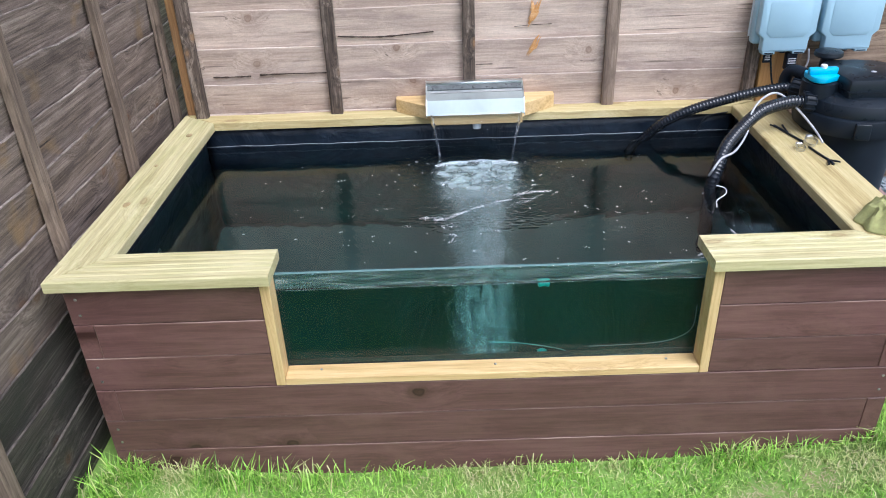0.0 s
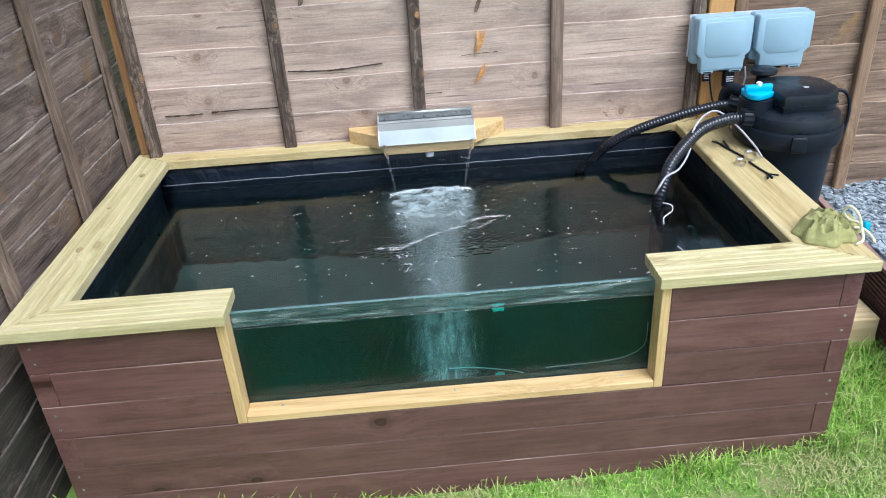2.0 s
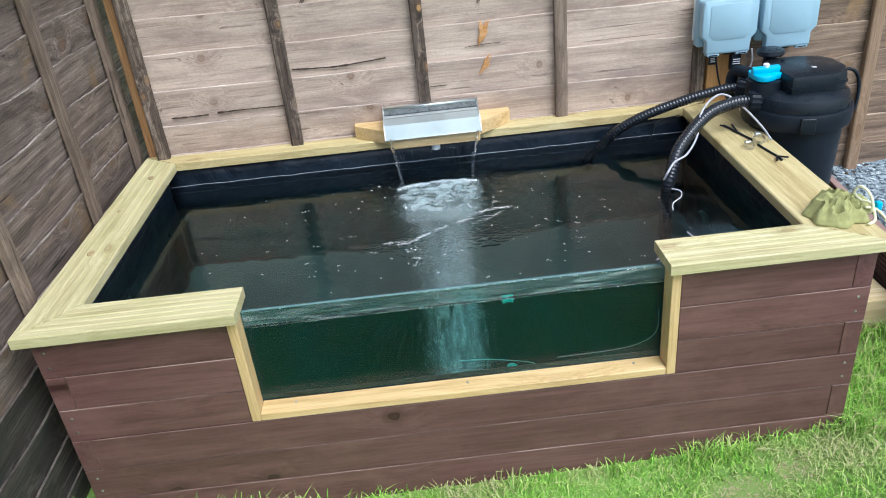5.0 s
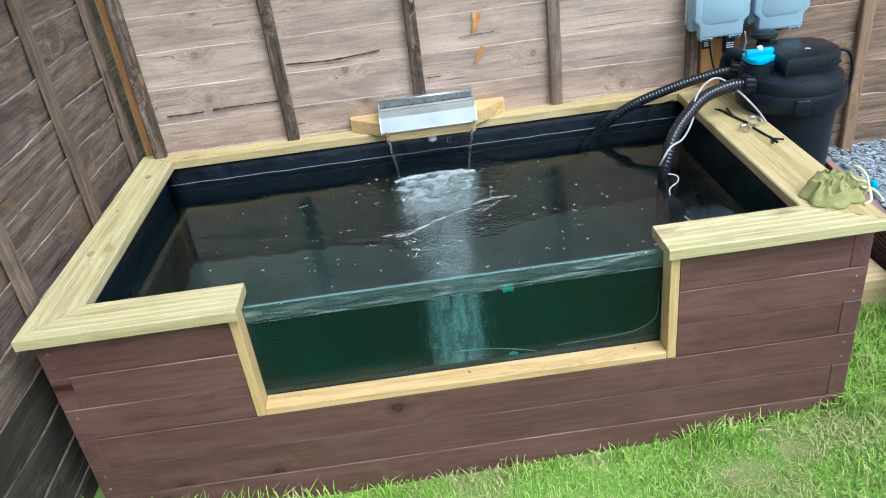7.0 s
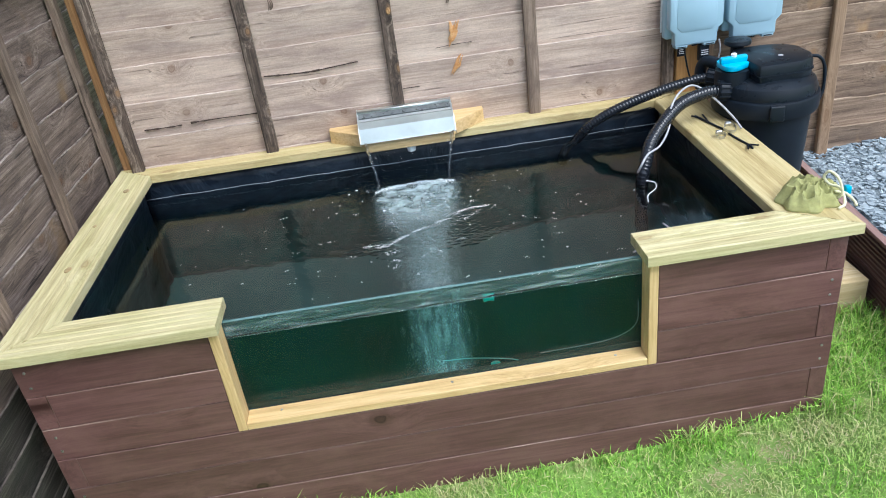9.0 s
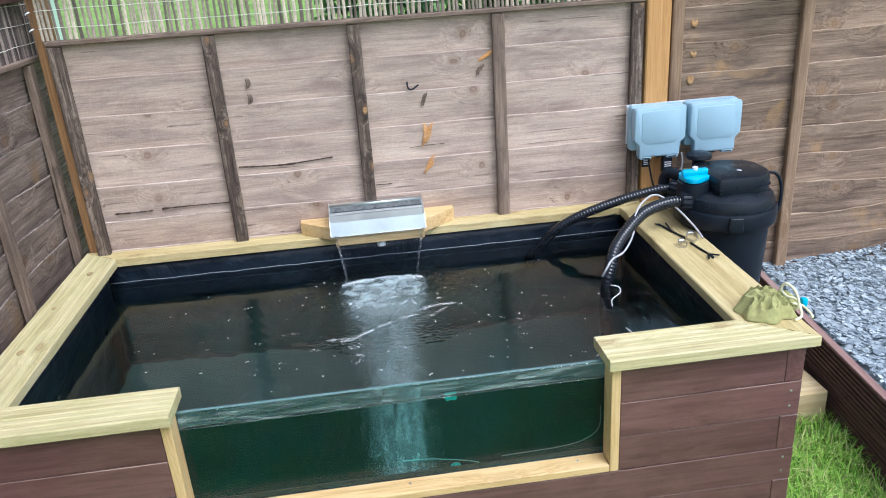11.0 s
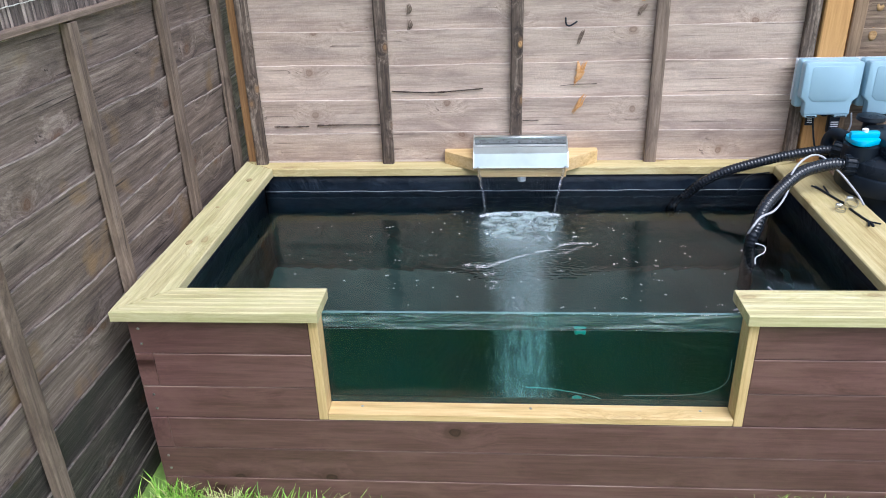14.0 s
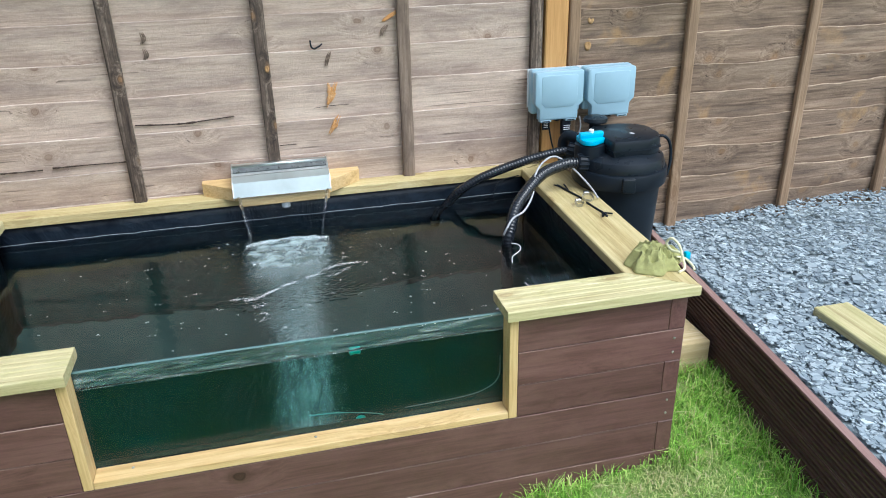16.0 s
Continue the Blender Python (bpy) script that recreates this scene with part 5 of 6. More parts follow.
def build_filter():
    c = Vector((1.984, 0.645, 0.118))
    f = thing("pressure_filter", c, "black plastic bucket pond filter with bright blue dial", "pond filter")

    def at(x, y, z):
        return c + Vector((x, y, z - c.z))
    bm = bmesh.new()
    add_lathe(bm, [(0.112, 0.0), (0.116, 0.003), (0.139, 0.455), (0.133, 0.458)], c, 56)
    part("bucket", bm, M_BLACK, f, "tapered matt black bucket", smooth=40)
    bm = bmesh.new()
    add_lathe(bm, [(0.140, 0.448), (0.155, 0.452), (0.158, 0.460), (0.158, 0.498), (0.155, 0.504), (0.143, 0.507)], c, 56)
    band = part("clamp_band", bm, M_BLACK, f, "black clamp ring", smooth=35)
    a = radians(-104)
    bm = bmesh.new()
    rounded_box(bm, (-0.021, -0.008, -0.024), (0.021, 0.008, 0.024), 0.004)
    bmesh.ops.transform(bm, matrix=Matrix.Translation(c + Vector((0.158 * math.cos(a), 0.158 * math.sin(a), 0.477))) @ Matrix.Rotation(a + math.pi / 2, 4, 'Z'), verts=bm.verts)
    part("latch", bm, M_BLACK_GLOSS, band, smooth=30)
    bm = bmesh.new()
    add_lathe(bm, [(0.148, 0.506), (0.149, 0.520), (0.141, 0.540), (0.122, 0.552), (0.10, 0.558), (0.05, 0.560)], c, 56)
    part("lid", bm, M_BLACK_GLOSS, f, "domed black lid", smooth=30)
    # raised head: a D-shaped housing with a soft top
    bm = bmesh.new()
    outline = [(1.912, 0.548), (2.04, 0.545), (2.088, 0.570), (2.110, 0.620), (2.110, 0.70), (2.085, 0.742), (2.02, 0.764), (1.93, 0.764), (1.905, 0.73)]
    add_prism(bm, outline, 0.664, 0.728, axis=2, bevel=0.014)
    part("head_housing", bm, M_BLACK_GLOSS, f, "raised black lamp housing", smooth=35)
    bm = bmesh.new()
    add_prism(bm, [(x + (x - 2.0) * 0.02, y + (y - 0.65) * 0.02) for x, y in outline], 0.690, 0.694, axis=2)
    part("housing_seam", bm, M_BLACK, f, "dark seam line")
    bm = bmesh.new()
    add_lathe(bm, [(0.008, 0.0), (0.008, 0.001), (0.006, 0.0015)], (2.01, 0.62, 0.7282), 16)
    part("badge", bm, M_GREYCORD, f)
    # valve block with its dial and ports
    bm = bmesh.new()
    add_lathe(bm, [(0.050, -0.045), (0.052, -0.02), (0.050, 0.012), (0.036, 0.016)], (1.872, 0.640, 0.690), 36)
    valve = part("valve_body", bm, M_BLACK, f, smooth=35)
    bm = bmesh.new()
    prof = []
    for k in range(48):
        t = 2 * math.pi * k / 48
        r = 0.046 + 0.006 * math.cos(3 * t)
        prof.append((1.872 + r * math.cos(t), 0.640 + r * math.sin(t)))
    add_prism(bm, prof, 0.706, 0.722, axis=2, bevel=0.003)
    add_prism(bm, [(1.829, 0.629), (1.915, 0.631), (1.917, 0.652), (1.831, 0.650)], 0.720, 0.741, axis=2, bevel=0.006)
    dial = part("dial", bm, M_BLUE, valve, "bright blue winged dial", smooth=35)
    bm = bmesh.new()
    add_lathe(bm, [(0.009, 0.0), (0.009, 0.012), (0.006, 0.014)], (1.873, 0.640, 0.735), 16)
    part("dial_pin", bm, M_WHITE, valve, "pale grey centre pin", smooth=40)
    for y0, y1, x1 in ((0.700, 0.748, 1.862), (0.600, 0.612, 1.836)):
        bm = bmesh.new()
        add_tube(bm, [Vector((1.95, y0, 0.632)), Vector((1.90, (y0 + y1) / 2, 0.638)), Vector((x1, y1, 0.645))], 0.022, 18)
        part("port", bm, M_BLACK, f, smooth=35)
        bm = bmesh.new()
        d = Vector((x1 - 1.90, y1 - (y0 + y1) / 2, 0.007)).normalized()
        add_tube(bm, [Vector((x1, y1, 0.645)) + d * (0.006 * k - 0.014) for k in range(7)], lambda i: 0.031 if i % 6 else 0.027, 14)
        nut = part("union_nut", bm, M_BLACK, f, "ribbed black union nut", smooth=20)
        for k in range(14):
            t = 2 * math.pi * k / 14
            side = d.orthogonal().normalized()
            up = d.cross(side)
            p = Vector((x1, y1, 0.645)) + 0.031 * (math.cos(t) * side + math.sin(t) * up)
            bm2 = bmesh.new()
            add_tube(bm2, [p - d * 0.012, p + d * 0.020], 0.0028, 5)
            part("rib", bm2, M_BLACK, nut)
    # drain outlet with its cap behind the dial, and an elbow
    bm = bmesh.new()
    add_tube(bm, [Vector((1.945, 0.775, 0.68)), Vector((1.948, 0.775, 0.735))], 0.020, 18)
    part("outlet_neck", bm, M_BLACK, f, smooth=35)
    bm = bmesh.new()
    add_lathe(bm, [(0.040, 0.0), (0.042, 0.004), (0.040, 0.014), (0.030, 0.018), (0.0, 0.019)], (1.948, 0.775, 0.735), 28)
    part("outlet_cap", bm, M_BLACK_GLOSS, f, "flat round black cap", smooth=35)
    bm = bmesh.new()
    add_tube(bm, spline([(1.845, 0.80, 0.60), (1.842, 0.80, 0.66), (1.852, 0.782, 0.69), (1.875, 0.745, 0.688)], 6), 0.019, 14)
    part("elbow", bm, M_BLACK, f, smooth=40)
    bm = bmesh.new()
    add_tube(bm, spline([(2.118, 0.66, 0.700), (2.150, 0.65, 0.697), (2.170, 0.645, 0.665), (2.172, 0.64, 0.60), (2.150, 0.63, 0.553), (2.112, 0.62, 0.540)], 8), 0.0052, 8)
    part("power_cable", bm, M_BLACK, f, "looped black power cable", smooth=True)


build_filter()


def ribbed_hose(path, radius, label):
    pts = spline(path, 26)
    # even steps of about 3.4 mm
    out, acc = [pts[0]], 0.0
    for a, b in zip(pts, pts[1:]):
        d = (b - a).length
        while acc + d >= 0.0034:
            t = (0.0034 - acc) / d
            a = a.lerp(b, t)
            d = (b - a).length
            out.append(a.copy())
            acc = 0.0
        acc += d
    bm = bmesh.new()
    add_tube(bm, out, lambda i: radius * (1.0, 1.0, 0.84)[i % 3], 16)
    single("ribbed_hose", bm, M_HOSE, label, "hose", "filter hoses", smooth=True, base=path[0])


ribbed_hose([(1.846, 0.752, 0.646), (1.80, 0.764, 0.640), (1.692, 0.778, 0.615), (1.555, 0.790, 0.571), (1.478, 0.812, 0.523), (1.434, 0.842, 0.466), (1.408, 0.855, 0.42), (1.39, 0.858, 0.34), (1.385, 0.858, 0.25)], 0.0168, "ribbed black hose curving from the filter into the water")
ribbed_hose([(1.822, 0.614, 0.646), (1.775, 0.606, 0.650), (1.692, 0.583, 0.636), (1.624, 0.542, 0.602), (1.565, 0.492, 0.560), (1.537, 0.458, 0.505), (1.526, 0.450, 0.462), (1.524, 0.448, 0.30), (1.53, 0.45, 0.0)], 0.0190, "ribbed black hose dipping steeply into the pond")


def cable(name, path, r, mat, label, category="cable", n=10):
    bm = bmesh.new()
    add_tube(bm, spline(path, n), r, 8)
    return single(name, bm, mat, label, category, smooth=True, base=path[0])


cable("grey_cable", [(1.845, 0.50, 0.563), (1.838, 0.545, 0.585), (1.80, 0.60, 0.632), (1.748, 0.622, 0.672), (1.70, 0.606, 0.668), (1.655, 0.565, 0.640), (1.635, 0.530, 0.588), (1.590, 0.480, 0.556), (1.545, 0.455, 0.545), (1.518, 0.432, 0.525), (1.510, 0.440, 0.500)], 0.0032, M_GREYCORD, "pale grey cable wound round the hose")
cable("white_airline", [(1.52, 0.440, 0.470), (1.54, 0.430, 0.471), (1.555, 0.420, 0.467), (1.545, 0.388, 0.4655), (1.510, 0.352, 0.4655), (1.496, 0.312, 0.4655)], 0.0015, M_WHITE, "white air line tail floating on the water", "air line")
cable("floating_airline", [(1.487, 0.175, 0.4675), (1.490, 0.14, 0.4685), (1.470, 0.108, 0.469), (1.42, 0.082, 0.4695), (1.365, 0.05, 0.470)], 0.0024, M_GREYCORD, "thin pale air line lying on the water surface", "air line")
cable("sunken_airline", [(0.86, 0.04, 0.262), (0.93, 0.03, 0.262), (1.02, -0.02, 0.268), (1.06, -0.03, 0.255)], 0.0013, plain("pale_teal_tube", (0.35, 0.62, 0.60), 0.4), "pale teal air line behind the window", "air line")
cable("sunken_side_line", [(1.10, -0.02, 0.27), (1.25, -0.025, 0.277), (1.315, -0.03, 0.295), (1.345, -0.03, 0.325), (1.35, -0.02, 0.38)], 0.0011, M_GREYCORD, "thin grey line in the window's corner", "air line")
bm = bmesh.new()
add_lathe(bm, [(0.004, 0.0), (0.012, 0.002), (0.012, 0.012), (0.006, 0.016)], (0.985, -0.032, 0.256), 16)
single("air_stone", bm, M_TEAL, "small teal air stone at the foot of the glass", "air stone", smooth=35)
# Added piece: the air stone's image as refracted by the water surface.
bm = bmesh.new()
add_tube(bm, spline([(0.972, -0.026, 0.455), (0.985, -0.024, 0.457), (0.998, -0.026, 0.455)], 5), 0.007, 8)
single("teal_clip", bm, M_TEAL, "teal piece added as the air stone's refracted image under the waterline", "clip", smooth=True)
for k, (p, q, r) in enumerate((((1.700, 0.86, 0.535), (1.62, 0.83, 0.530), (1.585, 0.81, 0.477)),)):
    cable("thin_cable", [p, q, r], 0.0022, M_BLACK, "thin black cable dropping into the pond")


def switch_box(x0, x1, name_label):
    z0, z1 = 0.735, 0.906
    b = thing("switch_box", ((x0 + x1) / 2, 0.87, z0), name_label, "switch box", "switch boxes")
    bm = bmesh.new()
    rounded_box(bm, (x0, 0.866, z0 + 0.018), (x1, 0.9045, z1), 0.010)
    part("back_shell", bm, M_GREYBLUE, b, smooth=35)
    bm = bmesh.new()
    add_prism(bm, [(x0 + 0.002, z1 - 0.006), (x0 + 0.010, z1 - 0.001), (x1 - 0.010, z1 - 0.001), (x1 - 0.002, z1 - 0.006), (x1 - 0.002, z0 + 0.058), (x1 - 0.020, z0 + 0.042), (x1 - 0.020, z0 + 0.004), (x1 - 0.024, z0), (x0 + 0.024, z0), (x0 + 0.020, z0 + 0.004), (x0 + 0.020, z0 + 0.042), (x0 + 0.002, z0 + 0.058)], 0.832, 0.867, axis=1, bevel=0.007)
    lid = part("lid", bm, M_GREYBLUE, b, smooth=35)
    bm = bmesh.new()
    add_prism(bm, [(x0 + 0.026, z1 - 0.020), (x0 + 0.033, z1 - 0.014), (x1 - 0.033, z1 - 0.014), (x1 - 0.026, z1 - 0.020), (x1 - 0.026, z0 + 0.062), (x1 - 0.042, z0 + 0.046), (x0 + 0.042, z0 + 0.046), (x0 + 0.026, z0 + 0.062)], 0.8303, 0.834, axis=1, bevel=0.0015)
    part("raised_panel", bm, M_GREYBLUE, lid, smooth=35)
    for x in (x0 + 0.045, x1 - 0.045):
        bm = bmesh.new()
        rounded_box(bm, (x - 0.020, 0.834, z0 - 0.007), (x + 0.020, 0.866, z0 + 0.004), 0.003, 2)
        part("clip", bm, M_GREYBLUE, b, smooth=35)
        bm = bmesh.new()
        rounded_box(bm, (x - 0.014, 0.8325, z0 - 0.004), (x + 0.014, 0.835, z0 - 0.001), 0.0005, 1)
        part("slot", bm, M_BLACK, b)
    bm = bmesh.new()
    rounded_box(bm, ((x0 + x1) / 2 - 0.009, 0.842, z0 - 0.006), ((x0 + x1) / 2 + 0.009, 0.864, z0 + 0.003), 0.002, 1)
    part("gland", bm, M_BLACK, b)
    return b


switch_box(1.744, 1.927, "pale blue-grey weatherproof switch box on the fence post")
switch_box(1.937, 2.122, "pale blue-grey weatherproof switch box above the filter")
single("mounting_plate", box_bm((1.742, 0.9052, 0.770), (2.105, 0.9068, 0.9045), 0.0004), M_WHITE, "pale backing plate behind the switch boxes", "plate")


def build_box_leads():
    tag = thing("cable_tag", (1.80, 0.86, 0.66), "black tag with pale print hanging from a cable", "tag")
    bm = bmesh.new()
    rounded_box(bm, (1.786, 0.862, 0.694), (1.815, 0.866, 0.726), 0.002, 1)
    part("tag_card", bm, M_BLACK, tag)
    for k in range(3):
        part("print_bar", box_bm((1.792, 0.8612, 0.703 + 0.006 * k), (1.810, 0.8618, 0.7055 + 0.006 * k)), M_WHITE, tag, "pale printed bar")
    bm = bmesh.new()
    add_tube(bm, spline([(1.805, 0.864, 0.735), (1.812, 0.862, 0.70), (1.826, 0.862, 0.64), (1.838, 0.855, 0.60)], 8), 0.003, 6)
    part("lead", bm, M_BLACK, tag, smooth=True)
    plug = thing("black_adaptor", (1.868, 0.84, 0.68), "black cable adaptor with a printed label", "adaptor")
    bm = bmesh.new()
    rounded_box(bm, (1.855, 0.845, 0.672), (1.888, 0.870, 0.728), 0.004, 2)
    part("adaptor_case", bm, M_BLACK, plug, smooth=35)
    for k in range(3):
        part("print_bar", box_bm((1.860, 0.8442, 0.694 + 0.007 * k), (1.884, 0.8448, 0.697 + 0.007 * k)), M_WHITE, plug, "pale printed bar")
    cable("loop_cable", [(1.925, 0.86, 0.735), (1.930, 0.858, 0.70), (1.922, 0.855, 0.668), (1.905, 0.84, 0.655)], 0.003, M_GREYCORD, "thin grey cable hanging below the switch boxes")


build_box_leads()


# ---------------------------------------------------------------- small things on the capping
def build_cloth():
    cloth = thing("cloth_bag", (1.792, 0.022, CAP_T), "crumpled olive green drawstring bag lying on the capping", "bag")
    bm = bmesh.new()
    rings = []
    for k in range(29):
        r = k / 28
        ring = []
        for i in range(72):
            a = 2 * math.pi * i / 72
            edge = 0.066 + 0.026 * noise.noise(Vector((math.cos(a) * 1.3, math.sin(a) * 1.3, 2))) + 0.006 * math.sin(7 * a)
            fold = math.sin(5 * a + 4 * r + 2 * noise.noise(Vector((math.cos(a), math.sin(a), 7)))) + 0.5 * math.sin(11 * a - 6 * r)
            q = Vector((r * math.cos(a), r * math.sin(a), 0))
            crease = 1 - 2.4 * abs(noise.noise(Vector((q.x * 2.8 + q.y * 1.4, q.y * 3.2, 4))))
            small = 1 - 2.4 * abs(noise.noise(Vector((q.x * 5.0, q.y * 4.2 + q.x * 2, 11))))
            z = 0.030 * (1 - r ** 3.2) * (1 - 0.3 * q.x) + (0.021 * crease + 0.006 * small) * (1.02 - r ** 3) + 0.002 * fold * r * (1.15 - r)
            x, y = r * edge * 1.12 * math.cos(a), r * edge * math.sin(a)
            ring.append(bm.verts.new((1.788 + x + 0.25 * y, 0.022 + y - 0.15 * x, CAP_T + max(0.002, z + 0.004))))
        rings.append(ring)
    for p, q in zip(rings, rings[1:]):
        for i in range(72):
            bm.faces.new((p[i], q[i], q[(i + 1) % 72], p[(i + 1) % 72]))
    foot = [bm.verts.new((v.co.x, v.co.y, CAP_T + 0.0004)) for v in rings[-1]]
    for i in range(72):
        bm.faces.new((rings[-1][i], foot[i], foot[(i + 1) % 72], rings[-1][(i + 1) % 72]))
    bm.faces.new(foot[::-1])
    bmesh.ops.remove_doubles(bm, verts=rings[0], dist=0.0005)
    part("fabric", bm, M_CLOTH, cloth, smooth=24)
    for path in (((1.838, -0.004, 0.560), (1.842, -0.020, 0.585), (1.836, -0.008, 0.618), (1.824, 0.012, 0.630), (1.818, 0.022, 0.612), (1.828, 0.012, 0.596), (1.846, -0.005, 0.590), (1.846, -0.030, 0.562), (1.822, -0.045, 0.559)),
                 ((1.728, 0.058, 0.560), (1.715, 0.040, 0.558), (1.728, 0.016, 0.558), (1.758, -0.012, 0.559), (1.778, -0.028, 0.560)),
                 ((1.842, 0.01, 0.575), (1.866, 0.004, 0.570), (1.876, -0.02, 0.558), (1.868, -0.040, 0.558))):
        bm = bmesh.new()
        add_tube(bm, spline(path, 7), 0.0034, 8)
        part("drawstring", bm, M_CORD, cloth, "cream cord", smooth=True)
    bm = bmesh.new()
    rounded_box(bm, (1.878, 0.018, CAP_T + 0.001), (1.892, 0.034, CAP_T + 0.022), 0.003, 2)
    part("toggle", bm, M_BLUE, cloth, "bright blue toggle", smooth=35)


build_cloth()


def twig(path, forks, label):
    z = CAP_T + 0.003
    t = thing("cable_tie", (*path[0], CAP_T), label, "cable tie", "cable ties on the capping")
    bm = bmesh.new()
    add_tube(bm, spline([(x, y, z) for x, y in path], 6), 0.0034, 6)
    part("strap", bm, M_BLACK, t, smooth=True)
    for a, b in forks:
        bm = bmesh.new()
        add_tube(bm, [Vector((*a, z)), Vector((*b, z + 0.004))], 0.0028, 6)
        part("tail", bm, M_BLACK, t)


twig([(1.772, 0.665), (1.784, 0.60), (1.800, 0.53), (1.806, 0.505)], [((1.776, 0.645), (1.757, 0.660)), ((1.786, 0.595), (1.792, 0.655))], "black cable tie lying across the capping")
twig([(1.800, 0.485), (1.806, 0.43), (1.813, 0.385), (1.812, 0.36)], [((1.812, 0.39), (1.832, 0.365)), ((1.812, 0.39), (1.795, 0.352))], "black cable tie with a split end")


def hose_clamp(x, y, r, tilt, label):
    h = thing("hose_clamp", (x, y, CAP_T), label, "hose clamp", "hose clamps on the capping")
    m = Matrix.Translation((x, y, CAP_T + r * abs(math.sin(tilt)) + 0.006)) @ Matrix.Rotation(tilt, 4, 'X')
    bm = bmesh.new()
    ring = []
    for k in range(28):
        a = 2 * math.pi * k / 28
        ring.append([bm.verts.new(m @ Vector(((r + d) * math.cos(a), (r + d) * math.sin(a), zz))) for d, zz in ((0, -0.005), (0.0012, -0.005), (0.0012, 0.005), (0, 0.005))])
    for k in range(28):
        for j in range(4):
            bm.faces.new((ring[k][j], ring[(k + 1) % 28][j], ring[(k + 1) % 28][(j + 1) % 4], ring[k][(j + 1) % 4]))
    part("band", bm, M_ZINC, h, smooth=35)
    bm = bmesh.new()
    rounded_box(bm, (-0.008, r - 0.002, -0.007), (0.010, r + 0.008, 0.007), 0.002, 1)
    bmesh.ops.transform(bm, matrix=m, verts=bm.verts)
    part("worm_screw", bm, M_ZINC, h)


hose_clamp(1.812, 0.505, 0.017, 0.35, "shiny zinc hose clamp lying on the capping")
hose_clamp(1.768, 0.470, 0.013, 0.2, "small zinc hose clamp beside the cable ties")


# ---------------------------------------------------------------- marks on the fence
def sliver(name, pts, width, depth, mat, label, parent):
    """Torn fibres of wood along points on the fence: a bundle of thin tapered splinters of uneven length."""
    bm = bmesh.new()
    rr = random.Random(len(name) * 7 + int(pts[0][0] * 1000))
    line = spline([(x, BACK_Y - 0.0095, z) for x, z in pts], 4)
    n = len(line)
    strands = max(3, int(width / 0.0042))
    for k in range(strands):
        u = (k + 0.5) / strands - 0.5
        i0 = int(n * (0.02 + 0.55 * rr.random() * abs(u) * 2))
        i1 = n - int(n * (0.02 + 0.6 * rr.random() * abs(u) * 2))
        if i1 - i0 < 4:
            continue
        lift = depth * rr.uniform(0.2, 1.0)
        side = width * u * rr.uniform(0.8, 1.1)
        turn = rr.uniform(-0.12, 0.12)
        path = [line[i] + Vector((side * (0.55 + 0.45 * math.sin(math.pi * i / n)) + turn * (line[i].z - line[n // 2].z), -lift * math.sin(math.pi * (i - i0) / (i1 - i0)), 0)) for i in range(i0, i1)]
        add_tube(bm, path, lambda i: 0.0004 + 0.0021 * math.sin(math.pi * (i + 0.3) / len(path)), 5)
    return part(name, bm, mat, parent, label)


sliver("split_wood", [(1.082, 0.905), (1.072, 0.885), (1.064, 0.86), (1.052, 0.835), (1.044, 0.815)], 0.026, 0.003, M_SPLIT, "fresh orange split in the board", back)
sliver("split_wood", [(1.052, 0.90), (1.056, 0.88), (1.050, 0.85)], 0.010, 0.003, M_SPLIT, "", back)
sliver("split_wood", [(1.083, 0.790), (1.074, 0.775), (1.066, 0.755), (1.052, 0.735), (1.045, 0.722)], 0.024, 0.003, M_SPLIT, "fresh orange split in the board", back)
sliver("split_wood", [(1.070, 1.005), (1.060, 0.985), (1.052, 0.955)], 0.020, 0.002, M_BATTEN_L, "", back)
sliver("split_wood", [(1.300, 1.125), (1.285, 1.11), (1.265, 1.095), (1.25, 1.085)], 0.024, 0.002, M_SPLIT, "pale torn knot beside the batten", back)
sliver("split_wood", [(1.262, 1.075), (1.250, 1.06), (1.243, 1.04)], 0.018, 0.001, M_BATTEN_L, "", back)


# Cracks are thin raised beads, coloured dark for the shade inside them.
def crack(pts, parent, r=0.0022):
    bm = bmesh.new()
    add_tube(bm, spline([(x, BACK_Y - y, z) for x, y, z in pts], 6), lambda i: r * (0.4 + abs(noise.noise(Vector((i * 0.4, pts[0][0] * 9, 0))))), 6)
    part("crack", bm, M_CRACK, parent, "long dark crack along the board", smooth=True)


crack([(0.43, 0.0065, 0.807), (0.50, 0.007, 0.803), (0.58, 0.007, 0.801), (0.66, 0.007, 0.806), (0.74, 0.007, 0.812)], back, 0.0045)
crack([(0.005, 0.007, 0.687), (0.07, 0.007, 0.686), (0.13, 0.007, 0.687)], back, 0.004)
crack([(0.16, 0.007, 0.690), (0.25, 0.007, 0.691), (0.38, 0.007, 0.690)], back, 0.004)
crack([(0.875, 0.007, 0.700), (0.93, 0.007, 0.700)], back, 0.003)
crack([(1.0, 0.0075, 0.818), (1.06, 0.0075, 0.822), (1.12, 0.0075, 0.823)], back, 0.002)
bm = bmesh.new()
add_tube(bm, spline([(1.008, BACK_Y - 0.012, 1.040), (1.010, BACK_Y - 0.016, 1.020), (1.020, BACK_Y - 0.018, 1.014), (1.034, BACK_Y - 0.016, 1.020), (1.045, BACK_Y - 0.010, 1.026)], 6), 0.0028, 8)
single("metal_hook", bm, M_BLACK, "small dark metal hook screwed into the fence", "hook", smooth=True)


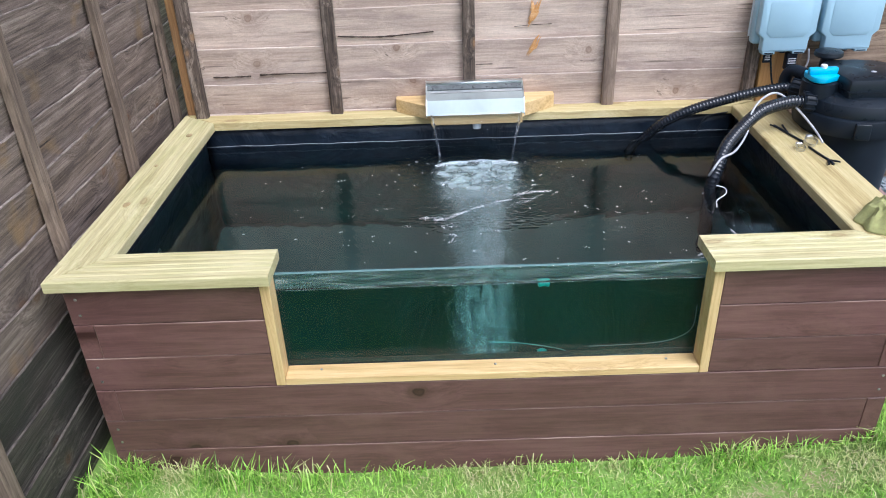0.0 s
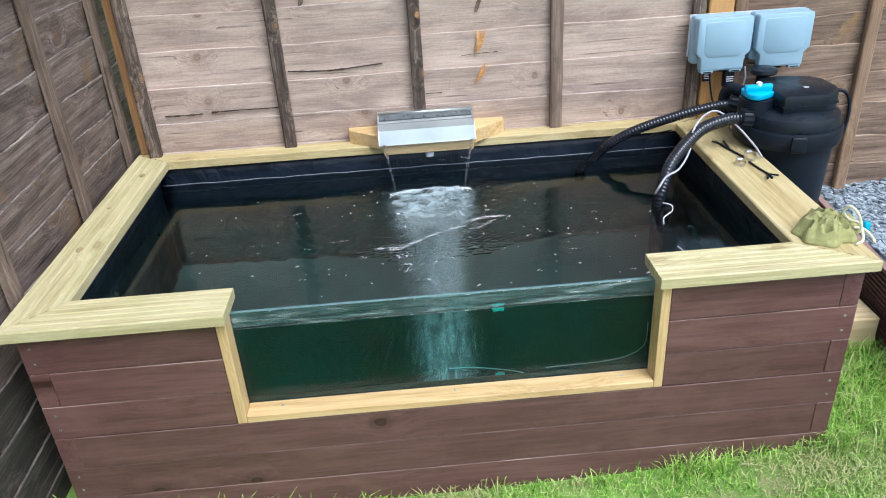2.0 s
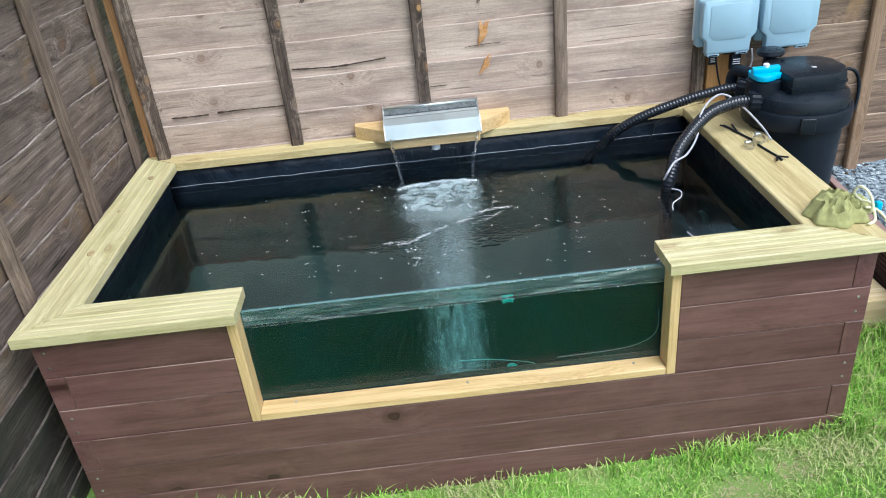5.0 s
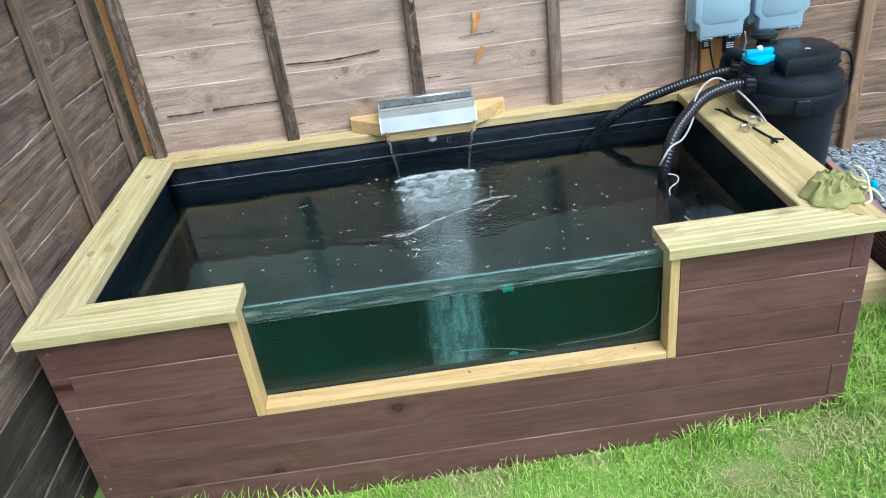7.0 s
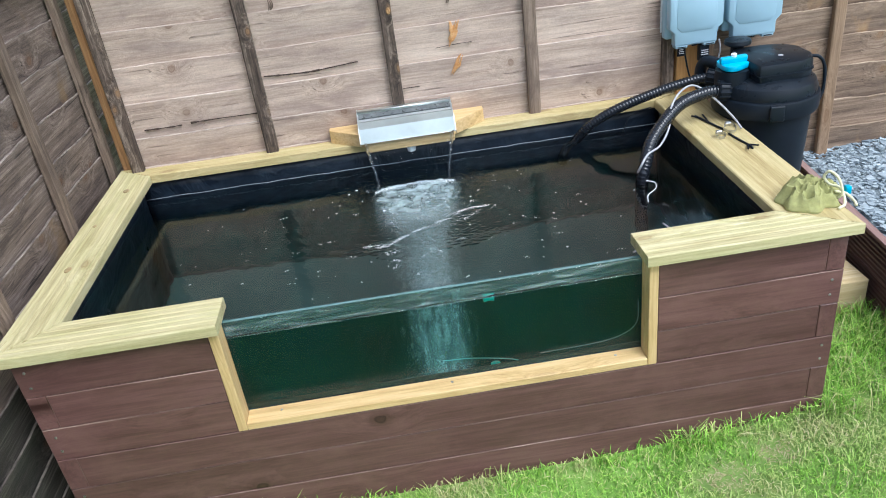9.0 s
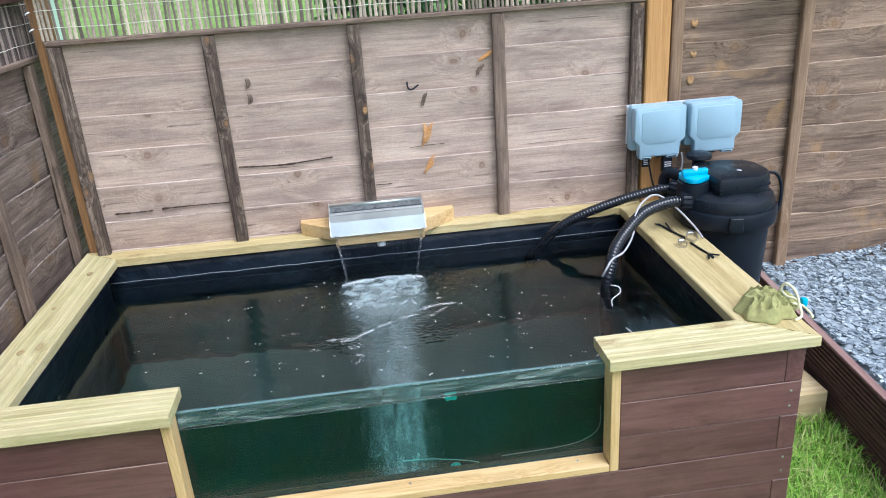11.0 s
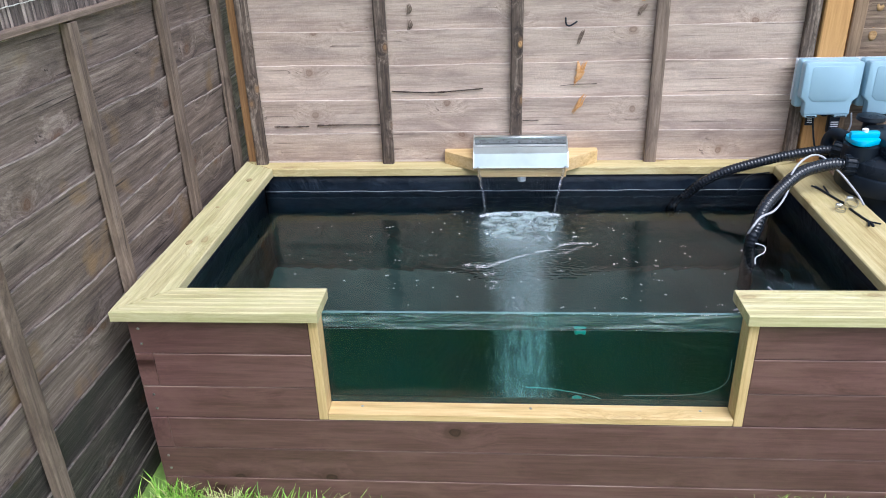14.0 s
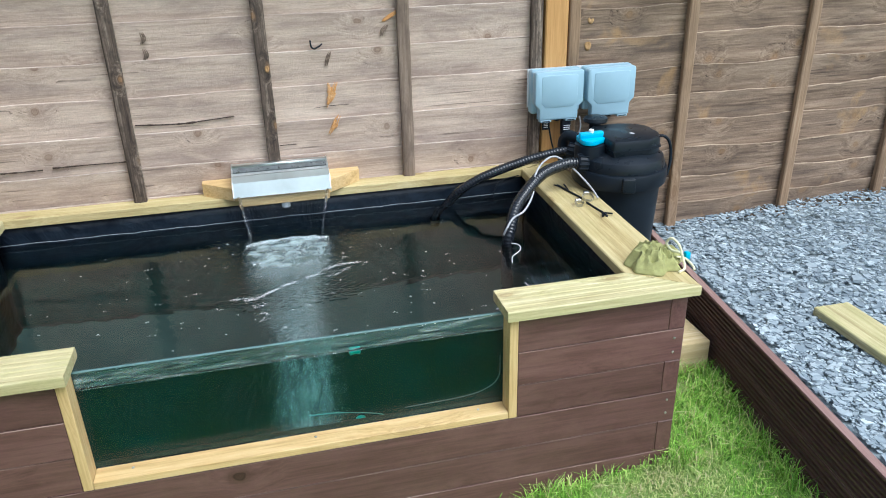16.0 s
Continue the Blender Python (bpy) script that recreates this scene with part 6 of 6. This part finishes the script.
M_ORANGE_KNOT = wood("orange_fence_knot", (0.16, 0.085, 0.035), (0.38, 0.22, 0.09), (0.52, 0.33, 0.16), 0.8, 60, 0.6)


def fence_knot(x, z, r, parent, y=0.0115):
    bm = bmesh.new()
    c = Vector((x, BACK_Y - y, z))
    add_lathe(bm, [(r, -0.004), (r * 0.97, -0.0002), (r * 0.55, 0.0007), (r * 0.30, 0.0002), (0.0005, -0.0010)], c, 18, (0.03, -1, 0.08))
    for v in bm.verts:
        v.co.z = c.z + (v.co.z - c.z) * 1.6
    part("knot", bm, M_ORANGE_KNOT, parent, "pale orange knot", smooth=True)


for x, z, y in ((1.983, 1.157, 0.0055), (1.985, 1.058, 0.0068), (1.978, 0.968, 0.0090)):
    fence_knot(x, z, 0.013, right, y)
fence_knot(0.862, 0.962, 0.007, back, 0.036)
for x, z in ((0.50, 1.075), (0.50, 1.025)):
    sliver("split_wood", [(x, z + 0.018), (x + 0.004, z), (x - 0.004, z - 0.018)], 0.016, 0.001, M_BATTEN_L, "", back)
# staples of the willow wires on the posts
for x, zs in ((-0.095, (1.285, 1.333, 1.38)), (1.80, (1.30, 1.345)), (1.897, (1.36, 1.41, 1.45))):
    for z in zs:
        bm = bmesh.new()
        add_tube(bm, spline([(x - 0.006, 0.914, z - 0.003), (x, 0.904, z), (x + 0.007, 0.914, z + 0.004)], 4), 0.0022, 6)
        single("wire_staple", bm, M_WHITE, "bright wire staple fixing the willow screen", "staple", "wire staples", smooth=True)


# ---------------------------------------------------------------- hanging bucket
def leaf_faces(verts, faces, p, d, up, length, width, bend=0.2):
    """A pointed leaf folded along its rib, from p along d."""
    side = d.cross(up)
    if side.length < 1e-4:
        side = d.orthogonal()
    side.normalize()
    nrm = side.cross(d).normalized()
    b = len(verts)
    ribs = [p + d * length * f + nrm * bend * length * h for f, h in ((0.32, 0.25), (0.68, 0.10))]
    tip = p + d * length - nrm * bend * length * 0.5
    verts.append(tuple(p))
    for rib, w in zip(ribs, (0.46, 0.40)):
        for v in (rib + side * width * w + nrm * width * 0.13, rib, rib - side * width * w + nrm * width * 0.13):
            verts.append(tuple(v))
    verts.append(tuple(tip))
    faces.extend([(b, b + 1, b + 2), (b, b + 2, b + 3), (b + 1, b + 4, b + 5, b + 2), (b + 2, b + 5, b + 6, b + 3), (b + 4, b + 7, b + 5), (b + 5, b + 7, b + 6)])


def rand_dir(rng):
    v = rng.normal(size=3)
    return Vector(v / np.linalg.norm(v))


def leaf_mesh(name, places, mat, rng, length, width, down=0.2):
    verts, faces = [], []
    for p, out in places:
        d = (out + 0.8 * rand_dir(rng) - Vector((0, 0, down))).normalized()
        leaf_faces(verts, faces, Vector(p), d, rand_dir(rng), length * rng.uniform(0.6, 1.25), width * rng.uniform(0.6, 1.25))
    me = bpy.data.meshes.new(name)
    me.from_pydata(verts, [], faces)
    me.materials.append(mat)
    return me


def build_bucket():
    cx, cy, z0 = 2.316, 0.838, 1.257
    b = thing("hanging_planter", (cx, cy, z0), "white enamel bucket of dark red leaves hung on the fence", "planter")
    bm = bmesh.new()
    add_lathe(bm, [(0.060, 0.0), (0.063, 0.002), (0.076, 0.112), (0.079, 0.116), (0.076, 0.119), (0.071, 0.116), (0.069, 0.095), (0.002, 0.094)], (cx, cy, z0), 40)
    part("bucket", bm, M_TIN, b, "white tapered bucket", smooth=40)
    bm = bmesh.new()
    add_tube(bm, spline([(cx - 0.03, cy + 0.07, z0 + 0.10), (cx - 0.03, cy + 0.085, z0 + 0.13), (cx - 0.02, 0.955, 1.345), (cx - 0.02, 0.985, 1.32)], 5), 0.003, 6)
    part("hook", bm, M_WIRE, b, smooth=True)
    rng = np.random.default_rng(5)
    places = []
    for _ in range(130):
        o = rand_dir(rng)
        o.z = abs(o.z)
        p = Vector((cx, cy, z0 + 0.105)) + Vector((o.x * 0.07, o.y * 0.065, o.z * 0.14 + rng.uniform(-0.01, 0.02)))
        places.append((p, o))
    ob = new("red_foliage", leaf_mesh("red_foliage", places, M_LEAF_RED, rng, 0.062, 0.036, 0.7))
    ob.parent = b
    ob.matrix_basis = Matrix.Translation(-ORG[b.name])
    ob["label"] = "dark red drooping leaves"
    ob = new("green_foliage", leaf_mesh("green_foliage", [(Vector((cx - 0.06 + rng.uniform(-0.02, 0.02), cy - 0.02, z0 + 0.12 + rng.uniform(0, 0.06))), Vector((-1, 0, 0.3))) for _ in range(22)], M_LEAF_YOUNG, rng, 0.035, 0.02))
    ob.parent = b
    ob.matrix_basis = Matrix.Translation(-ORG[b.name])
    ob["label"] = "pale green leaves"


build_bucket()


# ---------------------------------------------------------------- beyond the fence
def foliage(name, blobs, n, size, mat, label, category, seed, trunk=None, kind=""):
    """A crown of many single leaves over uneven clumps: blobs of (centre, radii)."""
    rng = np.random.default_rng(seed)
    base = Vector((blobs[0][0][0], blobs[0][0][1], -0.4))
    t = thing(name, base, label, category, kind=kind)
    places = []
    vol = np.array([r[0] * r[1] * r[2] for _, r in blobs]) ** 0.67
    for k in rng.choice(len(blobs), size=n, p=vol / vol.sum()):
        c, r = blobs[k]
        o = rand_dir(rng)
        f = (0.55 + 0.45 * rng.random() ** 0.6) * (1 + 0.28 * noise.noise(o * 2.6 + Vector(c)))
        places.append((Vector(c) + Vector((o.x * r[0], o.y * r[1], o.z * r[2])) * f, o))
    ob = new("crown", leaf_mesh("crown", places, mat, rng, size, size * 0.55))
    ob.parent = t
    ob.matrix_basis = Matrix.Translation(-base)
    if trunk:
        bm = bmesh.new()
        for path, r0, r1 in trunk:
            pts = spline(path, 5)
            add_tube(bm, pts, lambda i: (r0 + (r1 - r0) * i / (len(pts) - 1)) * (1 + 0.08 * math.sin(i * 2.1)), 12)
        part("trunk", bm, M_BARK, t, "dark bare trunk and limbs", smooth=True)
    return t


# laurel close behind the fence
rl = random.Random(4)
foliage("laurel_bush", [((1.0 + 0.21 * k + rl.uniform(-0.05, 0.05), 1.50 + rl.uniform(-0.08, 0.12), 1.42 + rl.uniform(-0.1, 0.25)), (0.26, 0.22, 0.40)) for k in range(7)] +
        [((0.85, 1.62, 1.62), (0.14, 0.12, 0.16))], 6500, 0.068, M_LEAF, "dense dark green laurel bush behind the fence", "bush", 41,
        [([(1.2 + 0.3 * k, 1.55, -0.3), (1.22 + 0.3 * k, 1.52, 0.6), (1.15 + 0.33 * k, 1.50, 1.4)], 0.02, 0.008) for k in range(3)])
foliage("laurel_bush", [((2.35 + 0.4 * k, 1.75, 1.35 + 0.1 * (k % 2)), (0.34, 0.28, 0.45)) for k in range(4)], 2600, 0.075, M_LEAF, "dark green laurel bush behind the slate fence", "bush", 42,
        [([(2.6, 1.75, -0.3), (2.62, 1.75, 0.7), (2.6, 1.72, 1.4)], 0.02, 0.008)])
# lime and pale shrubs, hedge and conifers at distance
foliage("pale_shrub", [((-1.0 + 0.5 * k, 17.0, 1.2 + 0.25 * math.sin(k * 2.0)), (0.75, 0.6, 1.05)) for k in range(4)], 6500, 0.085, M_LEAF_YOUNG, "pale feathery green shrub beyond the lawn", "shrub", 43, [([(-0.4, 17, -0.4), (-0.3, 17, 0.8)], 0.05, 0.03)])
foliage("lime_hedge", [((0.35 + 0.42 * k, 18.5, 1.05), (0.5, 0.5, 0.95)) for k in range(5)], 6000, 0.075, M_LEAF_LIME, "bright lime green clipped hedge", "hedge", 44, [([(1.0, 18.5, -0.4), (1.0, 18.5, 0.6)], 0.05, 0.03)])
foliage("green_hedge", [((-7.4 + 0.9 * k, 20.5, 0.75 + 0.12 * (k % 3)), (1.0, 0.7, 1.15)) for k in range(6)], 11000, 0.095, M_LEAF_HEDGE, "green garden hedge in front of far houses", "hedge", 45, [([(-5, 20.5, -0.4), (-5, 20.5, 0.5)], 0.06, 0.04)])
foliage("conifer", [((-3.4 + 1.05 * k, 24.0 + (k % 2), 2.4 + 0.5 * (k % 2)), (1.2, 0.9, 2.6)) for k in range(5)], 14000, 0.15, M_LEAF_DARK, "tall dark conifers beyond the hedge", "tree", 46, [([(-2 + 2.0 * k, 24.3, -0.4), (-2 + 2.0 * k, 24.3, 3.0)], 0.14, 0.06) for k in range(2)])
foliage("broad_tree", [((1.0 + 1.6 * k, 27.0, 3.4 + 0.5 * (k % 2)), (1.8, 1.2, 3.0)) for k in range(6)], 12000, 0.18, M_LEAF_FAR, "broad green trees closing the view", "tree", 47, [([(3.0 + 3.0 * k, 27, -0.4), (3.1 + 3.0 * k, 27, 3.2)], 0.18, 0.08) for k in range(2)])
foliage("street_tree", [((-5.9, 9.3, 2.25), (0.9, 0.7, 0.45)), ((-4.7, 9.0, 2.35), (0.9, 0.7, 0.45)), ((-3.7, 9.2, 2.15), (0.6, 0.6, 0.42)), ((-5.3, 9.0, 3.1), (1.5, 1.2, 0.8)), ((-4.0, 9.0, 3.2), (1.3, 1.1, 0.8))], 8500, 0.075, M_LEAF_FAR, "small street tree with a dark trunk and loose crown", "tree", 48,
        [([(-4.59, 9.0, -0.4), (-4.60, 9.0, 0.8), (-4.55, 9.0, 1.7), (-4.45, 9.0, 2.4)], 0.13, 0.08), ([(-4.55, 9.0, 1.65), (-5.0, 9.05, 2.0), (-5.8, 9.1, 2.3)], 0.06, 0.02), ([(-4.55, 9.0, 1.7), (-4.1, 9.0, 2.0), (-3.6, 9.1, 2.2)], 0.05, 0.02)])
foliage("ivy_trunk", [((-6.35, 16.0, 0.8 + 0.6 * k), (0.30, 0.28, 0.5)) for k in range(6)], 2600, 0.07, M_LEAF_FAR, "old tree trunk wrapped in ivy", "tree", 49, [([(-6.35, 16.0, -0.4), (-6.3, 16.0, 2.0), (-6.4, 16.0, 5.0)], 0.26, 0.20)])

bm = bmesh.new()
add_tube(bm, [Vector((-2.905, 9.0, -0.4)), Vector((-2.905, 9.0, 1.2)), Vector((-2.905, 9.0, 5.5))], 0.085, 20)
single("street_pole", bm, M_POLE, "pale green painted steel street pole", "pole", smooth=40)
bm = bmesh.new()
add_tube(bm, [Vector((-4.35, 19.5, -0.4)), Vector((-4.35, 19.5, 4.5))], 0.05, 12)
single("street_pole", bm, M_WHITE, "thin white street pole before the hedge", "pole", smooth=40)


def far_house(x0, x1, y, top, mat, windows, label):
    h = thing("far_house", ((x0 + x1) / 2, y + 3, -0.4), label, "house")
    bm = bmesh.new()
    add_box(bm, (x0, y, -0.5), (x1, y + 6.5, top))
    part("wall", bm, mat, h)
    bm = bmesh.new()
    add_prism(bm, [(y - 0.35, top), (y + 3.2, top + 2.6), (y + 6.9, top)], x0 - 0.2, x1 + 0.2, axis=0)
    part("roof", bm, M_ROOF, h)
    for a, b, c, d in windows:
        w = bmesh.new()
        add_box(w, (a, y - 0.03, c), (b, y + 0.04, d))
        pane = part("window", w, M_WINDOW, h, "dark window pane")
        f = bmesh.new()
        t = 0.075
        mid = a + (b - a) * 0.55
        for q in ((a, a + t, c, d), (b - t, b, c, d), (a, b, d - t, d), (a, b, c, c + t), (mid - t / 2, mid + t / 2, c, d), (mid, b, d - (d - c) * 0.36 - t / 2, d - (d - c) * 0.36 + t / 2)):
            add_box(f, (q[0], y - 0.07 - 0.001 * q[0] % 0.003, q[2]), (q[1], y - 0.028, q[3]))
        part("window_frame", f, M_UPVC, pane, "white window frame")
        k = bmesh.new()
        for i in range(5):
            add_box(k, (a + t + 0.05 * i * (b - a), y - 0.038, c + t), (a + t + (0.05 * i + 0.03) * (b - a), y - 0.031, d - t))
        part("blind", k, M_CURTAIN, pane, "pale hanging blind")
    return h


house = far_house(-19.0, -9.9, 26.0, 4.6, M_PEBBLEWALL, [(-15.97, -14.74, 0.86, 1.94), (-12.49, -11.44, 1.06, 2.03), (-15.9, -14.7, 3.0, 4.0), (-12.5, -11.4, 3.1, 4.1), (-18.2, -17.2, 0.86, 1.94)], "buff rendered house with white windows across the road")
bm = bmesh.new()
add_box(bm, (-13.9, 25.93, -0.4), (-13.15, 25.99, 1.78))
part("door", bm, M_DOORBLUE, house, "slate blue front door")
bm = bmesh.new()
add_box(bm, (-10.95, 25.93, -0.4), (-10.15, 25.99, 1.86))
part("door", bm, M_UPVC, house, "white front door")
bm = bmesh.new()
add_box(bm, (-14.2, 25.2, 2.04), (-12.2, 26.0, 2.14))
part("door_canopy", bm, M_CURTAIN, house, "flat grey door canopy")
bm = bmesh.new()
arc = [(-10.35 + 0.52 * math.cos(math.pi * k / 12), 2.0 + 0.34 * math.sin(math.pi * k / 12)) for k in range(13)]
inner = [(-10.35 + 0.44 * math.cos(math.pi * k / 12), 2.0 + 0.27 * math.sin(math.pi * k / 12)) for k in reversed(range(13))]
add_prism(bm, arc + inner, 25.2, 26.0, axis=1)
part("door_canopy", bm, M_UPVC, house, "half-round white door hood")
far_house(-21.0, -8.0, 50.0, 5.5, M_BRICK, [(-17.2 + 2.6 * k, -16.0 + 2.6 * k, 2.9, 4.2) for k in range(3)] + [(-17.2 + 2.6 * k, -16.0 + 2.6 * k, 0.6, 1.9) for k in range(3)], "brown brick house far behind the hedge")
